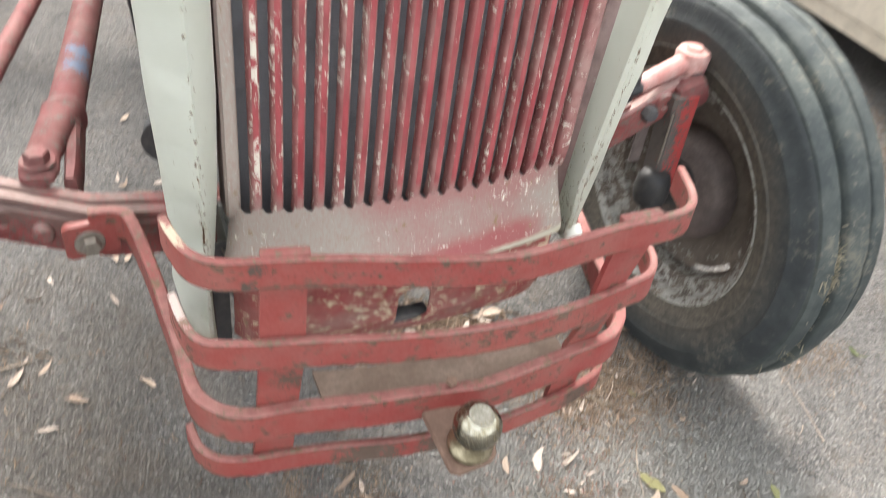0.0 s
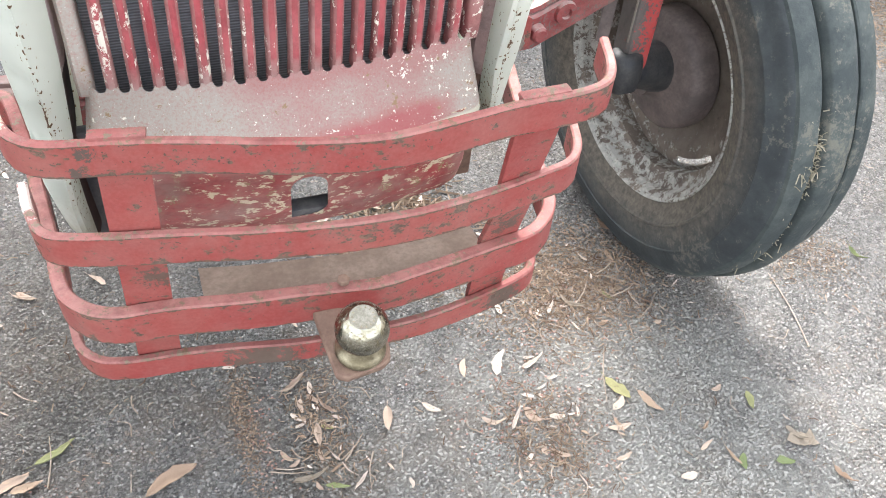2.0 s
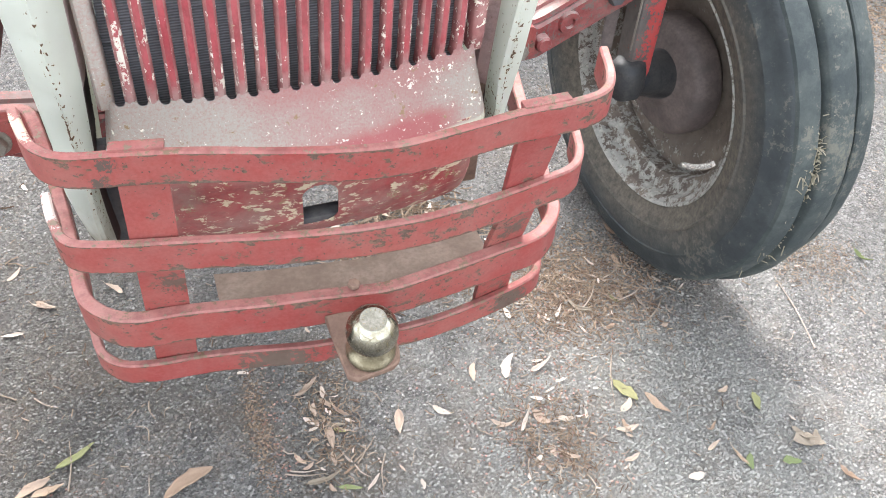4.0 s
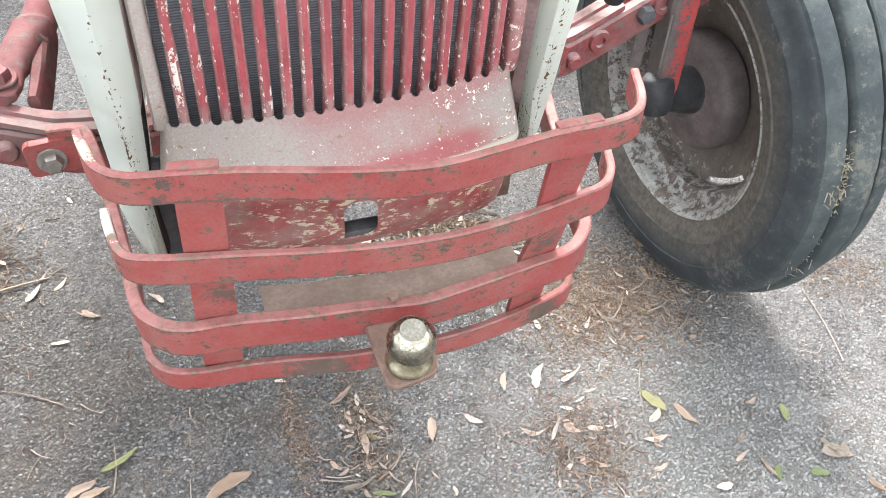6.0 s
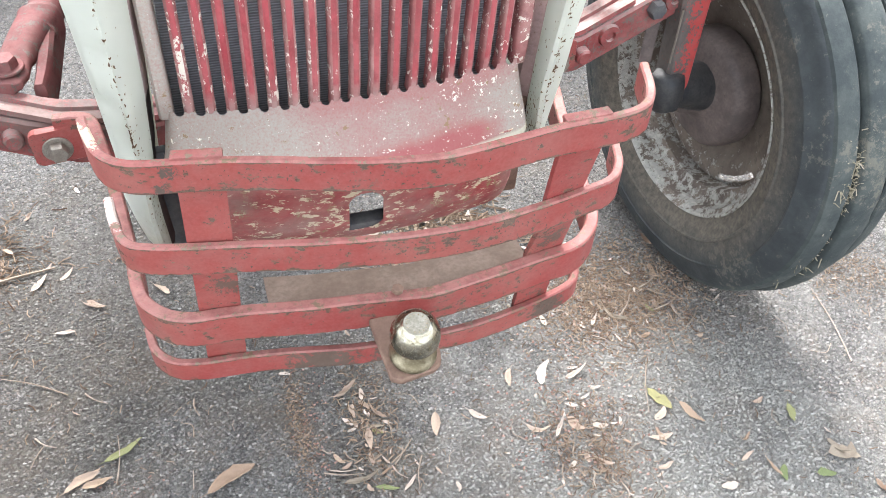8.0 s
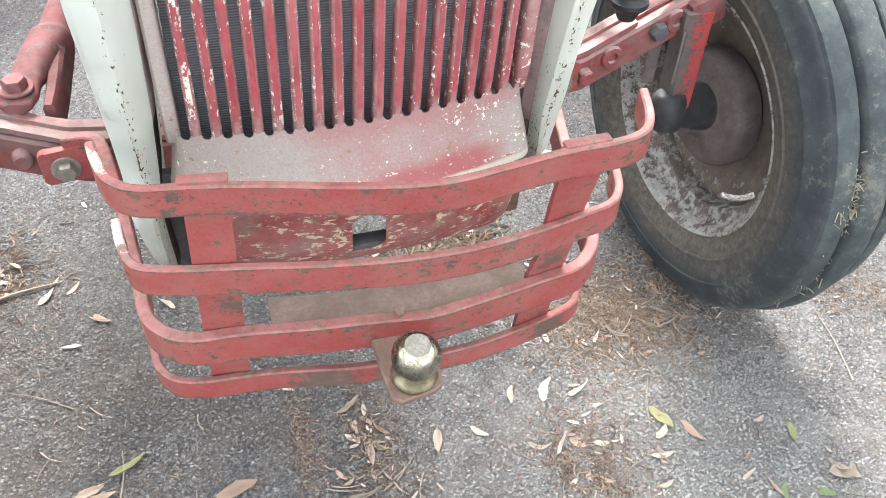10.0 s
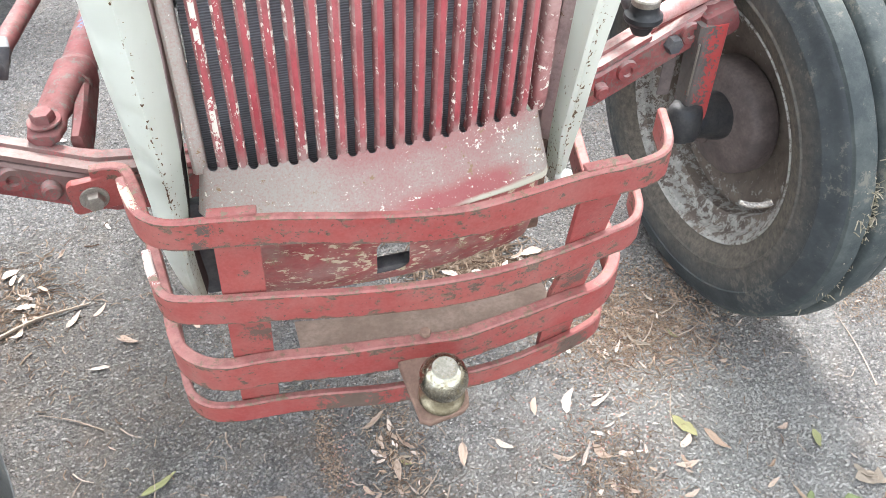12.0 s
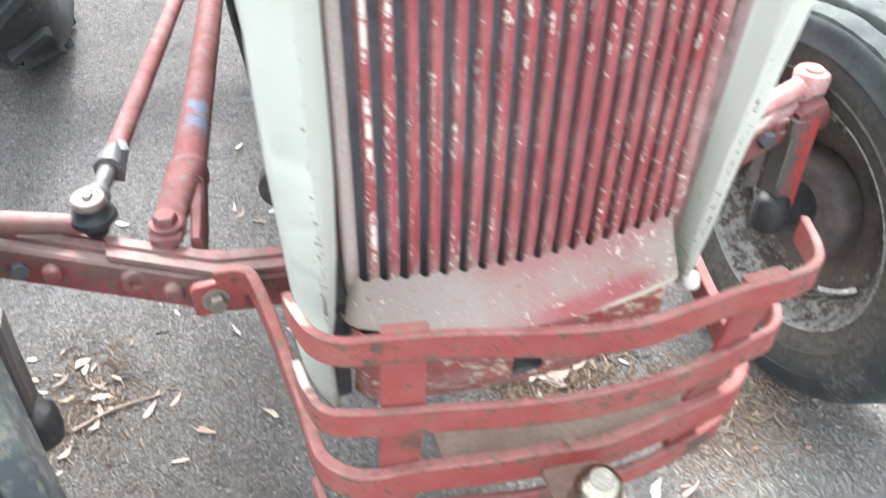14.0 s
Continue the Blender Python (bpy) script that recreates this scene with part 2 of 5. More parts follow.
def hood_paint():
    k = Mat("white_hood_paint", 0.42)
    big = k.noise(6.0, 4.0, 0.6)
    col = k.mix(k.step(big, 0.35, 0.7), (0.72, 0.735, 0.675), (0.645, 0.655, 0.585))
    ru = k.noise(230.0, 2.0, 0.5)
    lane = k.math('ADD', k.step(k.noise(5.0, 2.0, 0.5), 0.42, 0.64, 0.035, 0.0), k.step(k.math('ABSOLUTE', k.math('SUBTRACT', k.math('ABSOLUTE', k.axis("X"), 0.0), k.math('ADD', 0.2135, k.math('MULTIPLY', k.step(k.axis("X"), 0.0, 0.01), k.math('MULTIPLY', 0.135, k.math('SUBTRACT', k.axis("Z"), 0.65))))), 0.0), 0.002, 0.009, -0.045, 0.085))
    lane = k.math('ADD', lane, k.math('ADD', k.step(k.axis("X"), 0.0, 0.01, 0.018, 0.0), k.step(k.axis("Z"), 0.78, 0.90, 0.0, 0.09)))
    m1 = k.step(k.math('SUBTRACT', ru, lane), 0.63, 0.645)
    col = k.mix(k.step(k.math('SUBTRACT', ru, lane), 0.59, 0.65, 0.0, 0.6), col, (0.50, 0.38, 0.20))
    col = k.mix(m1, col, (0.13, 0.07, 0.035))
    low = k.step(k.math('ADD', k.axis("Z"), k.math('MULTIPLY', k.noise(26.0, 5.0, 0.7), 0.16)), 0.57, 0.64, 0.6, 0.0)
    col = k.mix(low, col, (0.36, 0.32, 0.22))
    k.bump(k.noise(9.0, 2.0, 0.4), 0.35, 0.012)
    k.bump(k.noise(300.0, 3.0, 0.6), 0.08, 0.001)
    k.bump(m1, 0.4, -0.0008)
    return k.done(col, k.step(big, 0.3, 0.7, 0.35, 0.55))


HOOD = hood_paint()


def rubber(name, base, dust, amount, hubs=(), dots=0.45):
    k = Mat(name, 0.75)
    d = k.step(k.noise(16.0, 7.0, 0.7), 0.42, 0.72, 0.0, amount)
    col = k.mix(d, base, dust)
    col = k.mix(k.step(k.math('ADD', k.noise(75.0, 9.0, 0.82), k.step(k.noise(8.0, 3.0, 0.6), 0.42, 0.66, -0.06, 0.06)), 0.545, 0.60, 0.0, dots), col, (0.165, 0.150, 0.118))
    for hub in hubs:
        off = k.n.new("ShaderNodeVectorMath")
        off.operation = 'DISTANCE'
        off.inputs[1].default_value = hub
        k.link(k.co, off.inputs[0])
        ring = k.math('ADD', off.outputs["Value"], k.math('MULTIPLY', k.noise(30.0, 7.0, 0.75), 0.06))
        col = k.mix(k.step(ring, 0.268, 0.335, 0.85, 0.0), col, k.mix(k.step(k.noise(90.0, 8.0, 0.75), 0.38, 0.62), (0.062, 0.055, 0.048), (0.150, 0.128, 0.100)))
    k.bump(k.noise(120.0, 5.0, 0.65), 0.35, 0.003)
    k.bump(k.noise(18.0, 4.0, 0.6), 0.25, 0.006)
    return k.done(col)


RUBBER = rubber("old_tyre_rubber", (0.029, 0.034, 0.037), (0.060, 0.069, 0.070), 0.7, ((0.63, 0.31, 0.35),))
TREAD = rubber("dusty_tread_rubber", (0.034, 0.042, 0.043), (0.092, 0.103, 0.094), 0.85, (), 0.55)


def rim_metal(name, hubs):
    """Grey paint coming off in scabs over brown rust: much of it left near the flange, little towards the hub."""
    k = Mat(name, 0.72)
    a = k.noise(60.0, 10.0, 0.78)
    b = k.noise(85.0, 6.0, 0.7)
    col = k.mix(k.step(k.noise(14.0, 6.0, 0.7), 0.35, 0.65), (0.080, 0.064, 0.054), (0.165, 0.135, 0.112))
    left = None
    for hub in hubs:
        off = k.n.new("ShaderNodeVectorMath")
        off.operation = 'DISTANCE'
        off.inputs[1].default_value = hub
        k.link(k.co, off.inputs[0])
        near = k.step(off.outputs["Value"], 0.10, 0.225, -0.11, 0.085)
        far = k.step(off.outputs["Value"], 0.30, 0.32, 0.0, -9.0)
        here = k.math('ADD', near, far)
        left = here if left is None else k.math('MAXIMUM', left, here)
    m = k.step(k.math('ADD', a, left), 0.525, 0.555)
    col = k.mix(m, col, (0.29, 0.285, 0.265))
    col = k.mix(k.math('MULTIPLY', m, k.step(b, 0.50, 0.60, 0.0, 0.75)), col, (0.40, 0.385, 0.35))
    col = k.mix(k.step(b, 0.30, 0.42, 0.8, 0.0), col, (0.050, 0.040, 0.033))
    k.bump(m, 0.6, 0.0014)
    k.bump(b, 0.4, 0.003)
    return k.done(col)


RIM = rim_metal("scabby_rim_paint", ((0.690, 0.3116, 0.350), (-0.675, 0.200, 0.350)))


def mottled(name, a, b, rough=0.6, metal=0.0, scale=30.0, bump=0.3, lo=0.4, hi=0.65):
    k = Mat(name, rough, metal)
    v = k.noise(scale, 6.0, 0.65)
    col = k.mix(k.step(v, lo, hi), a, b)
    col = k.mix(k.step(k.noise(scale * 7, 3.0, 0.6), 0.4, 0.7, 0.0, 0.4), col, tuple(x * 0.6 for x in a))
    k.bump(k.noise(scale * 9, 3.0, 0.6), bump, 0.001)
    return k.done(col)


GREASE = mottled("greasy_black_iron", (0.066, 0.069, 0.078), (0.130, 0.123, 0.120), 0.5, 0.0, 24.0)
RUST = mottled("brown_rusted_steel", (0.16, 0.10, 0.075), (0.24, 0.155, 0.115), 0.75, 0.1, 40.0)
TAN_STEEL = mottled("dusty_brown_plate", (0.20, 0.145, 0.11), (0.27, 0.205, 0.16), 0.8, 0.0, 34.0)
BOLT = mottled("weathered_bolt_steel", (0.23, 0.20, 0.17), (0.34, 0.31, 0.27), 0.5, 0.6, 60.0)


def ball_metal():
    """Chrome worn through to brass, dull and pitted in patches."""
    k = Mat("tarnished_brass_chrome", 0.2, 1.0)
    patch = k.noise(130.0, 8.0, 0.75)
    col = k.mix(k.step(patch, 0.38, 0.62), (0.46, 0.445, 0.38), (0.23, 0.20, 0.13))
    pits = k.step(k.noise(420.0, 4.0, 0.65), 0.60, 0.66)
    col = k.mix(pits, col, (0.16, 0.13, 0.09))
    k.bump(pits, 0.4, -0.0004)
    k.bump(k.noise(160.0, 3.0, 0.5), 0.06, 0.0015)
    return k.done(col, k.math('ADD', k.step(patch, 0.35, 0.65, 0.13, 0.30), k.math('MULTIPLY', pits, 0.3)))


BALL = ball_metal()
COLLAR = mottled("tarnished_collar", (0.20, 0.17, 0.11), (0.44, 0.39, 0.28), 0.30, 0.9, 70.0, 0.15)
BALL_TOP = mottled("stamped_ball_top", (0.24, 0.23, 0.185), (0.42, 0.405, 0.35), 0.36, 1.0, 160.0, 0.35)
BLACK_RUBBER = mottled("black_boot_rubber", (0.016, 0.017, 0.019), (0.035, 0.036, 0.038), 0.45, 0.0, 40.0)
PALE_RED = mottled("sun_bleached_red_steel", (0.50, 0.22, 0.20), (0.56, 0.38, 0.35), 0.5, 0.0, 30.0)
CREAM = mottled("cream_car_paint", (0.62, 0.55, 0.45), (0.66, 0.59, 0.49), 0.3, 0.0, 3.0, 0.02)
DARK_GLASS = mottled("dark_car_glass", (0.02, 0.022, 0.025), (0.03, 0.032, 0.035), 0.08, 0.0, 3.0, 0.0)
ENGINE = mottled("oily_engine_iron", (0.10, 0.05, 0.045), (0.05, 0.045, 0.042), 0.6, 0.0, 14.0)


def radiator_core():
    k = Mat("radiator_core", 0.55, 0.3)
    w = k.n.new("ShaderNodeTexWave")
    w.bands_direction = 'Z'
    w.inputs["Scale"].default_value = 108.0
    w.inputs["Distortion"].default_value = 0.35
    w.inputs["Detail"].default_value = 1.0
    k.link(k.co, w.inputs["Vector"])
    col = k.mix(k.step(w.outputs["Fac"], 0.25, 0.8), (0.19, 0.195, 0.215), (0.31, 0.32, 0.35))
    col = k.mix(k.step(k.noise(30.0, 4.0, 0.6), 0.5, 0.75, 0.0, 0.4), col, (0.05, 0.045, 0.04))
    k.bump(w.outputs["Fac"], 0.35, 0.002)
    return k.done(col)


CORE = radiator_core()
FLANK = worn_paint("chalked_bar_edge", (0.28, 0.085, 0.085), (0.38, 0.27, 0.24), (0.66, 0.61, 0.52), (0.30, 0.2, 0.13), chips=0.55, rusts=0.66, rough=0.6)
FLAKING = worn_paint("flaking_red_on_black", (0.085, 0.077, 0.074), (0.13, 0.112, 0.104), (0.36, 0.042, 0.042), (0.36, 0.042, 0.042), chips=0.65, rusts=0.62, rough=0.55, chip_scale=40.0, streak=(1, 1, 0.5), spots=tuple(((0.582 + 0.05 * (0.60 - z), 0.252, z), q, (0.37, 0.040, 0.040)) for z, q in ((0.60, 0.032), (0.575, 0.030), (0.55, 0.034), (0.525, 0.031), (0.50, 0.033), (0.475, 0.031), (0.45, 0.036), (0.425, 0.034))))
OILY = mottled("oily_black_grease", (0.022, 0.023, 0.026), (0.055, 0.052, 0.050), 0.55, 0.0, 40.0)
HUB_IRON = mottled("dark_brown_hub_iron", (0.088, 0.070, 0.067), (0.145, 0.114, 0.105), 0.65, 0.0, 26.0)
DISC = mottled("brown_wheel_disc", (0.040, 0.034, 0.030), (0.075, 0.062, 0.053), 0.7, 0.0, 30.0)


def ground_dirt_and_light(k, col, amount):
    """Dark silty dirt that thins out round its edge, brown remains of rotted leaves, and painted-in shade and light."""
    heart = k.n.new("ShaderNodeVectorMath")
    heart.operation = 'DISTANCE'
    heart.inputs[1].default_value = (-0.10, 0.05, 0.0)
    k.link(k.co, heart.inputs[0])
    # Second dark centre paints the tractor's shade onto the ground at left.
    side = k.n.new("ShaderNodeVectorMath")
    side.operation = 'DISTANCE'
    side.inputs[1].default_value = (-0.62, 0.36, 0.0)
    k.link(k.co, side.inputs[0])
    near = k.math('MAXIMUM', k.step(heart.outputs["Value"], 0.14, 0.42, 0.055, -0.17), k.step(side.outputs["Value"], 0.28, 0.62, 0.085, -0.16))
    silt_shade = k.math('ADD', k.noise(4.5, 9.0, 0.74), near)
    spot = k.n.new("ShaderNodeVectorMath")
    spot.operation = 'DISTANCE'
    spot.inputs[1].default_value = (-0.20, 0.03, 0.0)
    k.link(k.co, spot.inputs[0])
    silt_shade = k.math('SUBTRACT', silt_shade, k.step(spot.outputs["Value"], 0.04, 0.17, 0.16, 0.0))
    col = k.mix(k.step(silt_shade, 0.45, 0.56, 0.0, amount), col, (0.090, 0.080, 0.070))
    # Pale stones, brightened in colour to lift ground that the shadow leaves too dark.
    pale = k.n.new("ShaderNodeVectorMath")
    pale.operation = 'DISTANCE'
    pale.inputs[1].default_value = (0.46, -0.13, 0.0)
    k.link(k.co, pale.inputs[0])
    bare = k.math('ADD', k.noise(6.0, 8.0, 0.72), k.step(pale.outputs["Value"], 0.12, 0.58, 0.22, -0.14))
    col = k.mix(k.step(bare, 0.46, 0.68, 0.0, 0.5), col, (0.35, 0.34, 0.315))
    brown = k.math('ADD', k.noise(7.0, 8.0, 0.72), k.step(heart.outputs["Value"], 0.4, 1.2, 0.06, 0.0))
    return k.mix(k.step(brown, 0.54, 0.68, 0.0, amount * 0.8), col, (0.18, 0.142, 0.112))


def asphalt():
    """Dark binder, worn so that stones of two sizes stand out, more in some places than others."""
    k = Mat("worn_asphalt", 0.85)
    warp = k.n.new("ShaderNodeVectorMath")
    warp.operation = 'ADD'
    wob = k.n.new("ShaderNodeTexNoise")
    wob.inputs["Scale"].default_value = 90.0
    k.link(k.co, wob.inputs["Vector"])
    small = k.n.new("ShaderNodeVectorMath")
    small.operation = 'SCALE'
    small.inputs["Scale"].default_value = 0.009
    k.link(wob.outputs["Color"], small.inputs[0])
    k.link(k.co, warp.inputs[0])
    k.link(small.outputs[0], warp.inputs[1])
    k.co = warp.outputs[0]
    big = k.noise(2.6, 5.0, 0.6)
    fine = k.noise(260.0, 5.0, 0.7)
    mid = k.noise(70.0, 6.0, 0.7)
    col = k.mix(k.step(mid, 0.32, 0.66), (0.037, 0.035, 0.034), (0.215, 0.206, 0.195))
    col = k.mix(k.step(fine, 0.42, 0.66, 0.0, 0.6), col, (0.30, 0.29, 0.28))
    height = k.step(mid, 0.2, 0.8, 0.0, 0.5)
    for scale, bar in ((115.0, 0.50), (230.0, 0.42)):
        sep = k.n.new("ShaderNodeSeparateColor")
        k.link(k.cells(scale, 'F1', "Color"), sep.inputs[0])
        gap = k.cells(scale, 'DISTANCE_TO_EDGE')
        on = k.math('ADD', sep.outputs[0], k.step(big, 0.35, 0.65, -0.2, 0.25))
        mask = k.math('MULTIPLY', k.step(on, bar, bar + 0.08), k.step(gap, 0.06, 0.16))
        stone = k.mix(sep.outputs[1], (0.085, 0.083, 0.084), (0.31, 0.302, 0.292))
        stone = k.mix(k.step(sep.outputs[2], 0.86, 0.9, 0.0, 0.6), stone, (0.34, 0.28, 0.23))
        col = k.mix(mask, col, stone)
        height = k.math('ADD', height, k.math('MULTIPLY', mask, 0.5))
        rim = k.math('MULTIPLY', k.step(gap, 0.0, 0.07, 0.75, 0.0), k.step(on, bar, bar + 0.08))
        col = k.mix(rim, col, (0.028, 0.027, 0.028))
    tar = k.noise(4.3, 7.0, 0.7)
    col = k.mix(k.step(tar, 0.54, 0.64, 0.0, 0.4), col, (0.065, 0.064, 0.067))
    col = ground_dirt_and_light(k, col, 0.48)
    k.bump(height, 1.0, 0.011)
    k.bump(fine, 0.6, 0.002)
    k.bump(k.noise(60.0, 7.0, 0.75), 1.0, 0.018)
    k.bump(k.noise(150.0, 3.0, 0.6), 1.0, 0.007)
    return k.done(col)


ASPHALT = asphalt()


def grit():
    """Bedded stones in many greys, a few of them pale or brown, under the same dirt and painted light."""
    k = Mat("asphalt_grit", 0.72)
    r = k.n.new("ShaderNodeNewGeometry").outputs["Random Per Island"]
    col = k.mix(k.step(k.math('POWER', r, 1.4), 0.0, 0.9), (0.072, 0.069, 0.066), (0.275, 0.265, 0.250))
    col = k.mix(k.step(r, 0.978, 0.983), col, (0.39, 0.38, 0.36))
    again = k.math('FRACT', k.math('MULTIPLY', r, 37.0), 0.0)
    col = k.mix(k.step(again, 0.84, 0.9, 0.0, 0.35), col, (0.25, 0.20, 0.165))
    col = k.mix(k.step(k.noise(330.0, 4.0, 0.65), 0.35, 0.65, 0.4, 0.0), col, (0.085, 0.083, 0.082))
    col = ground_dirt_and_light(k, col, 0.24)
    k.bump(k.noise(500.0, 3.0, 0.6), 0.4, 0.001)
    return k.done(col)


def by_piece(name, a, b, rough=0.75, per_island=False, grain=90.0):
    """A colour between a and b that differs from piece to piece."""
    k = Mat(name, rough)
    if per_island:
        r = k.n.new("ShaderNodeNewGeometry").outputs["Random Per Island"]
    else:
        r = k.n.new("ShaderNodeObjectInfo").outputs["Random"]
    col = k.mix(r, a, b)
    col = k.mix(k.step(k.noise(grain, 4.0, 0.6), 0.4, 0.7, 0.0, 0.4), col, tuple(x * 0.55 for x in a))
    k.bump(k.noise(grain * 3, 3.0, 0.6), 0.3, 0.001)
    return k.done(col)


LEAF_BROWN = by_piece("brown_dry_leaf", (0.265, 0.182, 0.13), (0.36, 0.272, 0.20))
LEAF_TAN = by_piece("tan_dry_leaf", (0.31, 0.232, 0.180), (0.43, 0.345, 0.280))
LEAF_PALE = by_piece("bleached_dry_leaf", (0.39, 0.325, 0.275), (0.54, 0.465, 0.41))
LEAF_DULL = by_piece("dull_ragged_leaf", (0.19, 0.155, 0.12), (0.25, 0.21, 0.165))
LEAF_GREEN = by_piece("fading_green_leaf", (0.135, 0.165, 0.072), (0.27, 0.245, 0.12))
GRIT = grit()
SEEDS = by_piece("reddish_seed_husks", (0.24, 0.13, 0.105), (0.40, 0.27, 0.23), 0.8, True)
LITTER = by_piece("brown_needle_litter", (0.10, 0.063, 0.042), (0.36, 0.275, 0.205), 0.85, True)
TWIG = by_piece("grey_twig_bark", (0.22, 0.17, 0.13), (0.36, 0.30, 0.25))
GRASS = by_piece("dry_grass", (0.20, 0.18, 0.12), (0.40, 0.35, 0.27), 0.8, True)


# ---- mesh helpers ----
def part(name, bm, material, parent=None, label="", smooth=True):
    """One mesh object out of a bmesh, under a thing or a part."""
    bmesh.ops.recalc_face_normals(bm, faces=bm.faces[:])
    me = bpy.data.meshes.new(name)
    bm.to_mesh(me)
    bm.free()
    me.materials.append(material)
    if smooth:
        me.shade_smooth()
        me.set_sharp_from_angle(angle=radians(38))
    ob = new(name, me)
    if parent:
        ob.parent = parent
    if label:
        ob["label"] = label
    return ob


def curve_points(pts, n):
    """Catmull-Rom through pts, n steps a stretch."""
    p = [Vector(q) for q in pts]
    p = [2 * p[0] - p[1]] + p + [2 * p[-1] - p[-2]]
    out = []
    for i in range(1, len(p) - 2):
        for k in range(n):
            t = k / n
            a, b, c, d = p[i - 1], p[i], p[i + 1], p[i + 2]
            out.append(0.5 * (2 * b + (c - a) * t + (2 * a - 5 * b + 4 * c - d) * t * t + (3 * b - a - 3 * c + d) * t ** 3))
    out.append(p[-2])
    return out


def loft(bm, rings, closed=True, caps=True):
    vs = [[bm.verts.new(q) for q in r] for r in rings]
    n = len(vs[0])
    for a, b in zip(vs, vs[1:]):
        for i in range(n if closed else n - 1):
            bm.faces.new((a[i], a[(i + 1) % n], b[(i + 1) % n], b[i]))
    if caps and closed:
        bm.faces.new(vs[0][::-1])
        bm.faces.new(vs[-1])
    return bm


def flat_bar(path, high, thick, bm=None, wobble=0.0, n=6, seed=0.0):
    """A flat steel bar on edge along path, which is its upper outer edge."""
    bm = bm or bmesh.new()
    c = curve_points(path, n)
    rings = []
    for i, p in enumerate(c):
        d = (c[min(i + 1, len(c) - 1)] - c[max(i - 1, 0)])
        side = Vector((-d.y, d.x, 0)).normalized()
        w = wobble * noise.noise(p * 14 + Vector((seed, 0, 0)))
        h = high + wobble * 0.6 * noise.noise(p * 20 + Vector((0, seed, 5)))
        e = min(0.0018, thick * 0.35)
        prof = ((0, -e), (e, 0), (thick - e, 0), (thick, -e), (thick, -0.16 * h), (thick, -0.84 * h), (thick, -h + e), (thick - e, -h), (e, -h), (0, -h + e), (0, -0.84 * h), (0, -0.16 * h))
        rings.append([p + side * (u + w) + Vector((0, 0, v)) for u, v in prof])
    worn = bm.verts.layers.float.new("rim")
    loft(bm, rings)
    for i, v in enumerate(bm.verts):
        v[worn] = 0.0 if i % 12 in (4, 5, 10, 11) else 1.0
    return bm


def tube(path, radius, bm=None, seg=14, n=5):
    bm = bm or bmesh.new()
    c = curve_points(path, n)
    rings = []
    for i, p in enumerate(c):
        d = (c[min(i + 1, len(c) - 1)] - c[max(i - 1, 0)]).normalized()
        u = d.orthogonal() if abs(d.z) > 0.95 else d.cross(Vector((0, 0, 1)))
        u.normalize()
        v = d.cross(u)
        r = radius(i / (len(c) - 1)) if callable(radius) else radius
        rings.append([p + r * (math.cos(a) * u + math.sin(a) * v) for a in (2 * math.pi * k / seg for k in range(seg))])
    return loft(bm, rings)


def lathe(profile, m, seg=48, bm=None, close=False):
    """Turn (along, radius) pairs round the local x axis, placed by the matrix m."""
    bm = bm or bmesh.new()
    rings = []
    for k in range(seg):
        a = 2 * math.pi * k / seg
        rings.append([bm.verts.new(m @ Vector((x, r * math.cos(a), r * math.sin(a)))) for x, r in profile])
    n = len(profile)
    for k in range(seg):
        A, B = rings[k], rings[(k + 1) % seg]
        for i in range(n if close else n - 1):
            bm.faces.new((A[i], A[(i + 1) % n], B[(i + 1) % n], B[i]))
    bmesh.ops.remove_doubles(bm, verts=bm.verts[:], dist=1e-6)
    return bm


def block(size, m, bevel=0.002, bm=None, seg=2):
    bm2 = bmesh.new()
    bmesh.ops.create_cube(bm2, size=1.0, matrix=Matrix.Diagonal((*size, 1)))
    if bevel:
        bmesh.ops.bevel(bm2, geom=bm2.edges[:], offset=bevel, segments=seg, affect='EDGES', profile=0.6)
    bmesh.ops.transform(bm2, matrix=m, verts=bm2.verts[:])
    if bm is None:
        return bm2
    me = bpy.data.meshes.new("tmp")
    bm2.to_mesh(me)
    bm.from_mesh(me)
    bpy.data.meshes.remove(me)
    bm2.free()
    return bm


def plate(outline, thick, m, bevel=0.0015):
    """A flat plate from its outline in the local xy plane, thick along -z."""
    bm = bmesh.new()
    f = bm.faces.new([bm.verts.new((x, y, 0)) for x, y in outline])
    r = bmesh.ops.extrude_face_region(bm, geom=[f])
    bmesh.ops.translate(bm, verts=[v for v in r["geom"] if isinstance(v, bmesh.types.BMVert)], vec=(0, 0, -thick))
    if bevel:
        bmesh.ops.bevel(bm, geom=[e for e in bm.edges if e.calc_length() > bevel * 2.5], offset=bevel, segments=1, affect='EDGES')
    bmesh.ops.transform(bm, matrix=m, verts=bm.verts[:])
    return bm


def rounded(w, h, r, n=5):
    out = []
    for cx, cy, a0 in ((w / 2 - r, h / 2 - r, 0), (-w / 2 + r, h / 2 - r, 90), (-w / 2 + r, -h / 2 + r, 180), (w / 2 - r, -h / 2 + r, 270)):
        for k in range(n + 1):
            a = radians(a0 + 90 * k / n)
            out.append((cx + r * math.cos(a), cy + r * math.sin(a)))
    return out


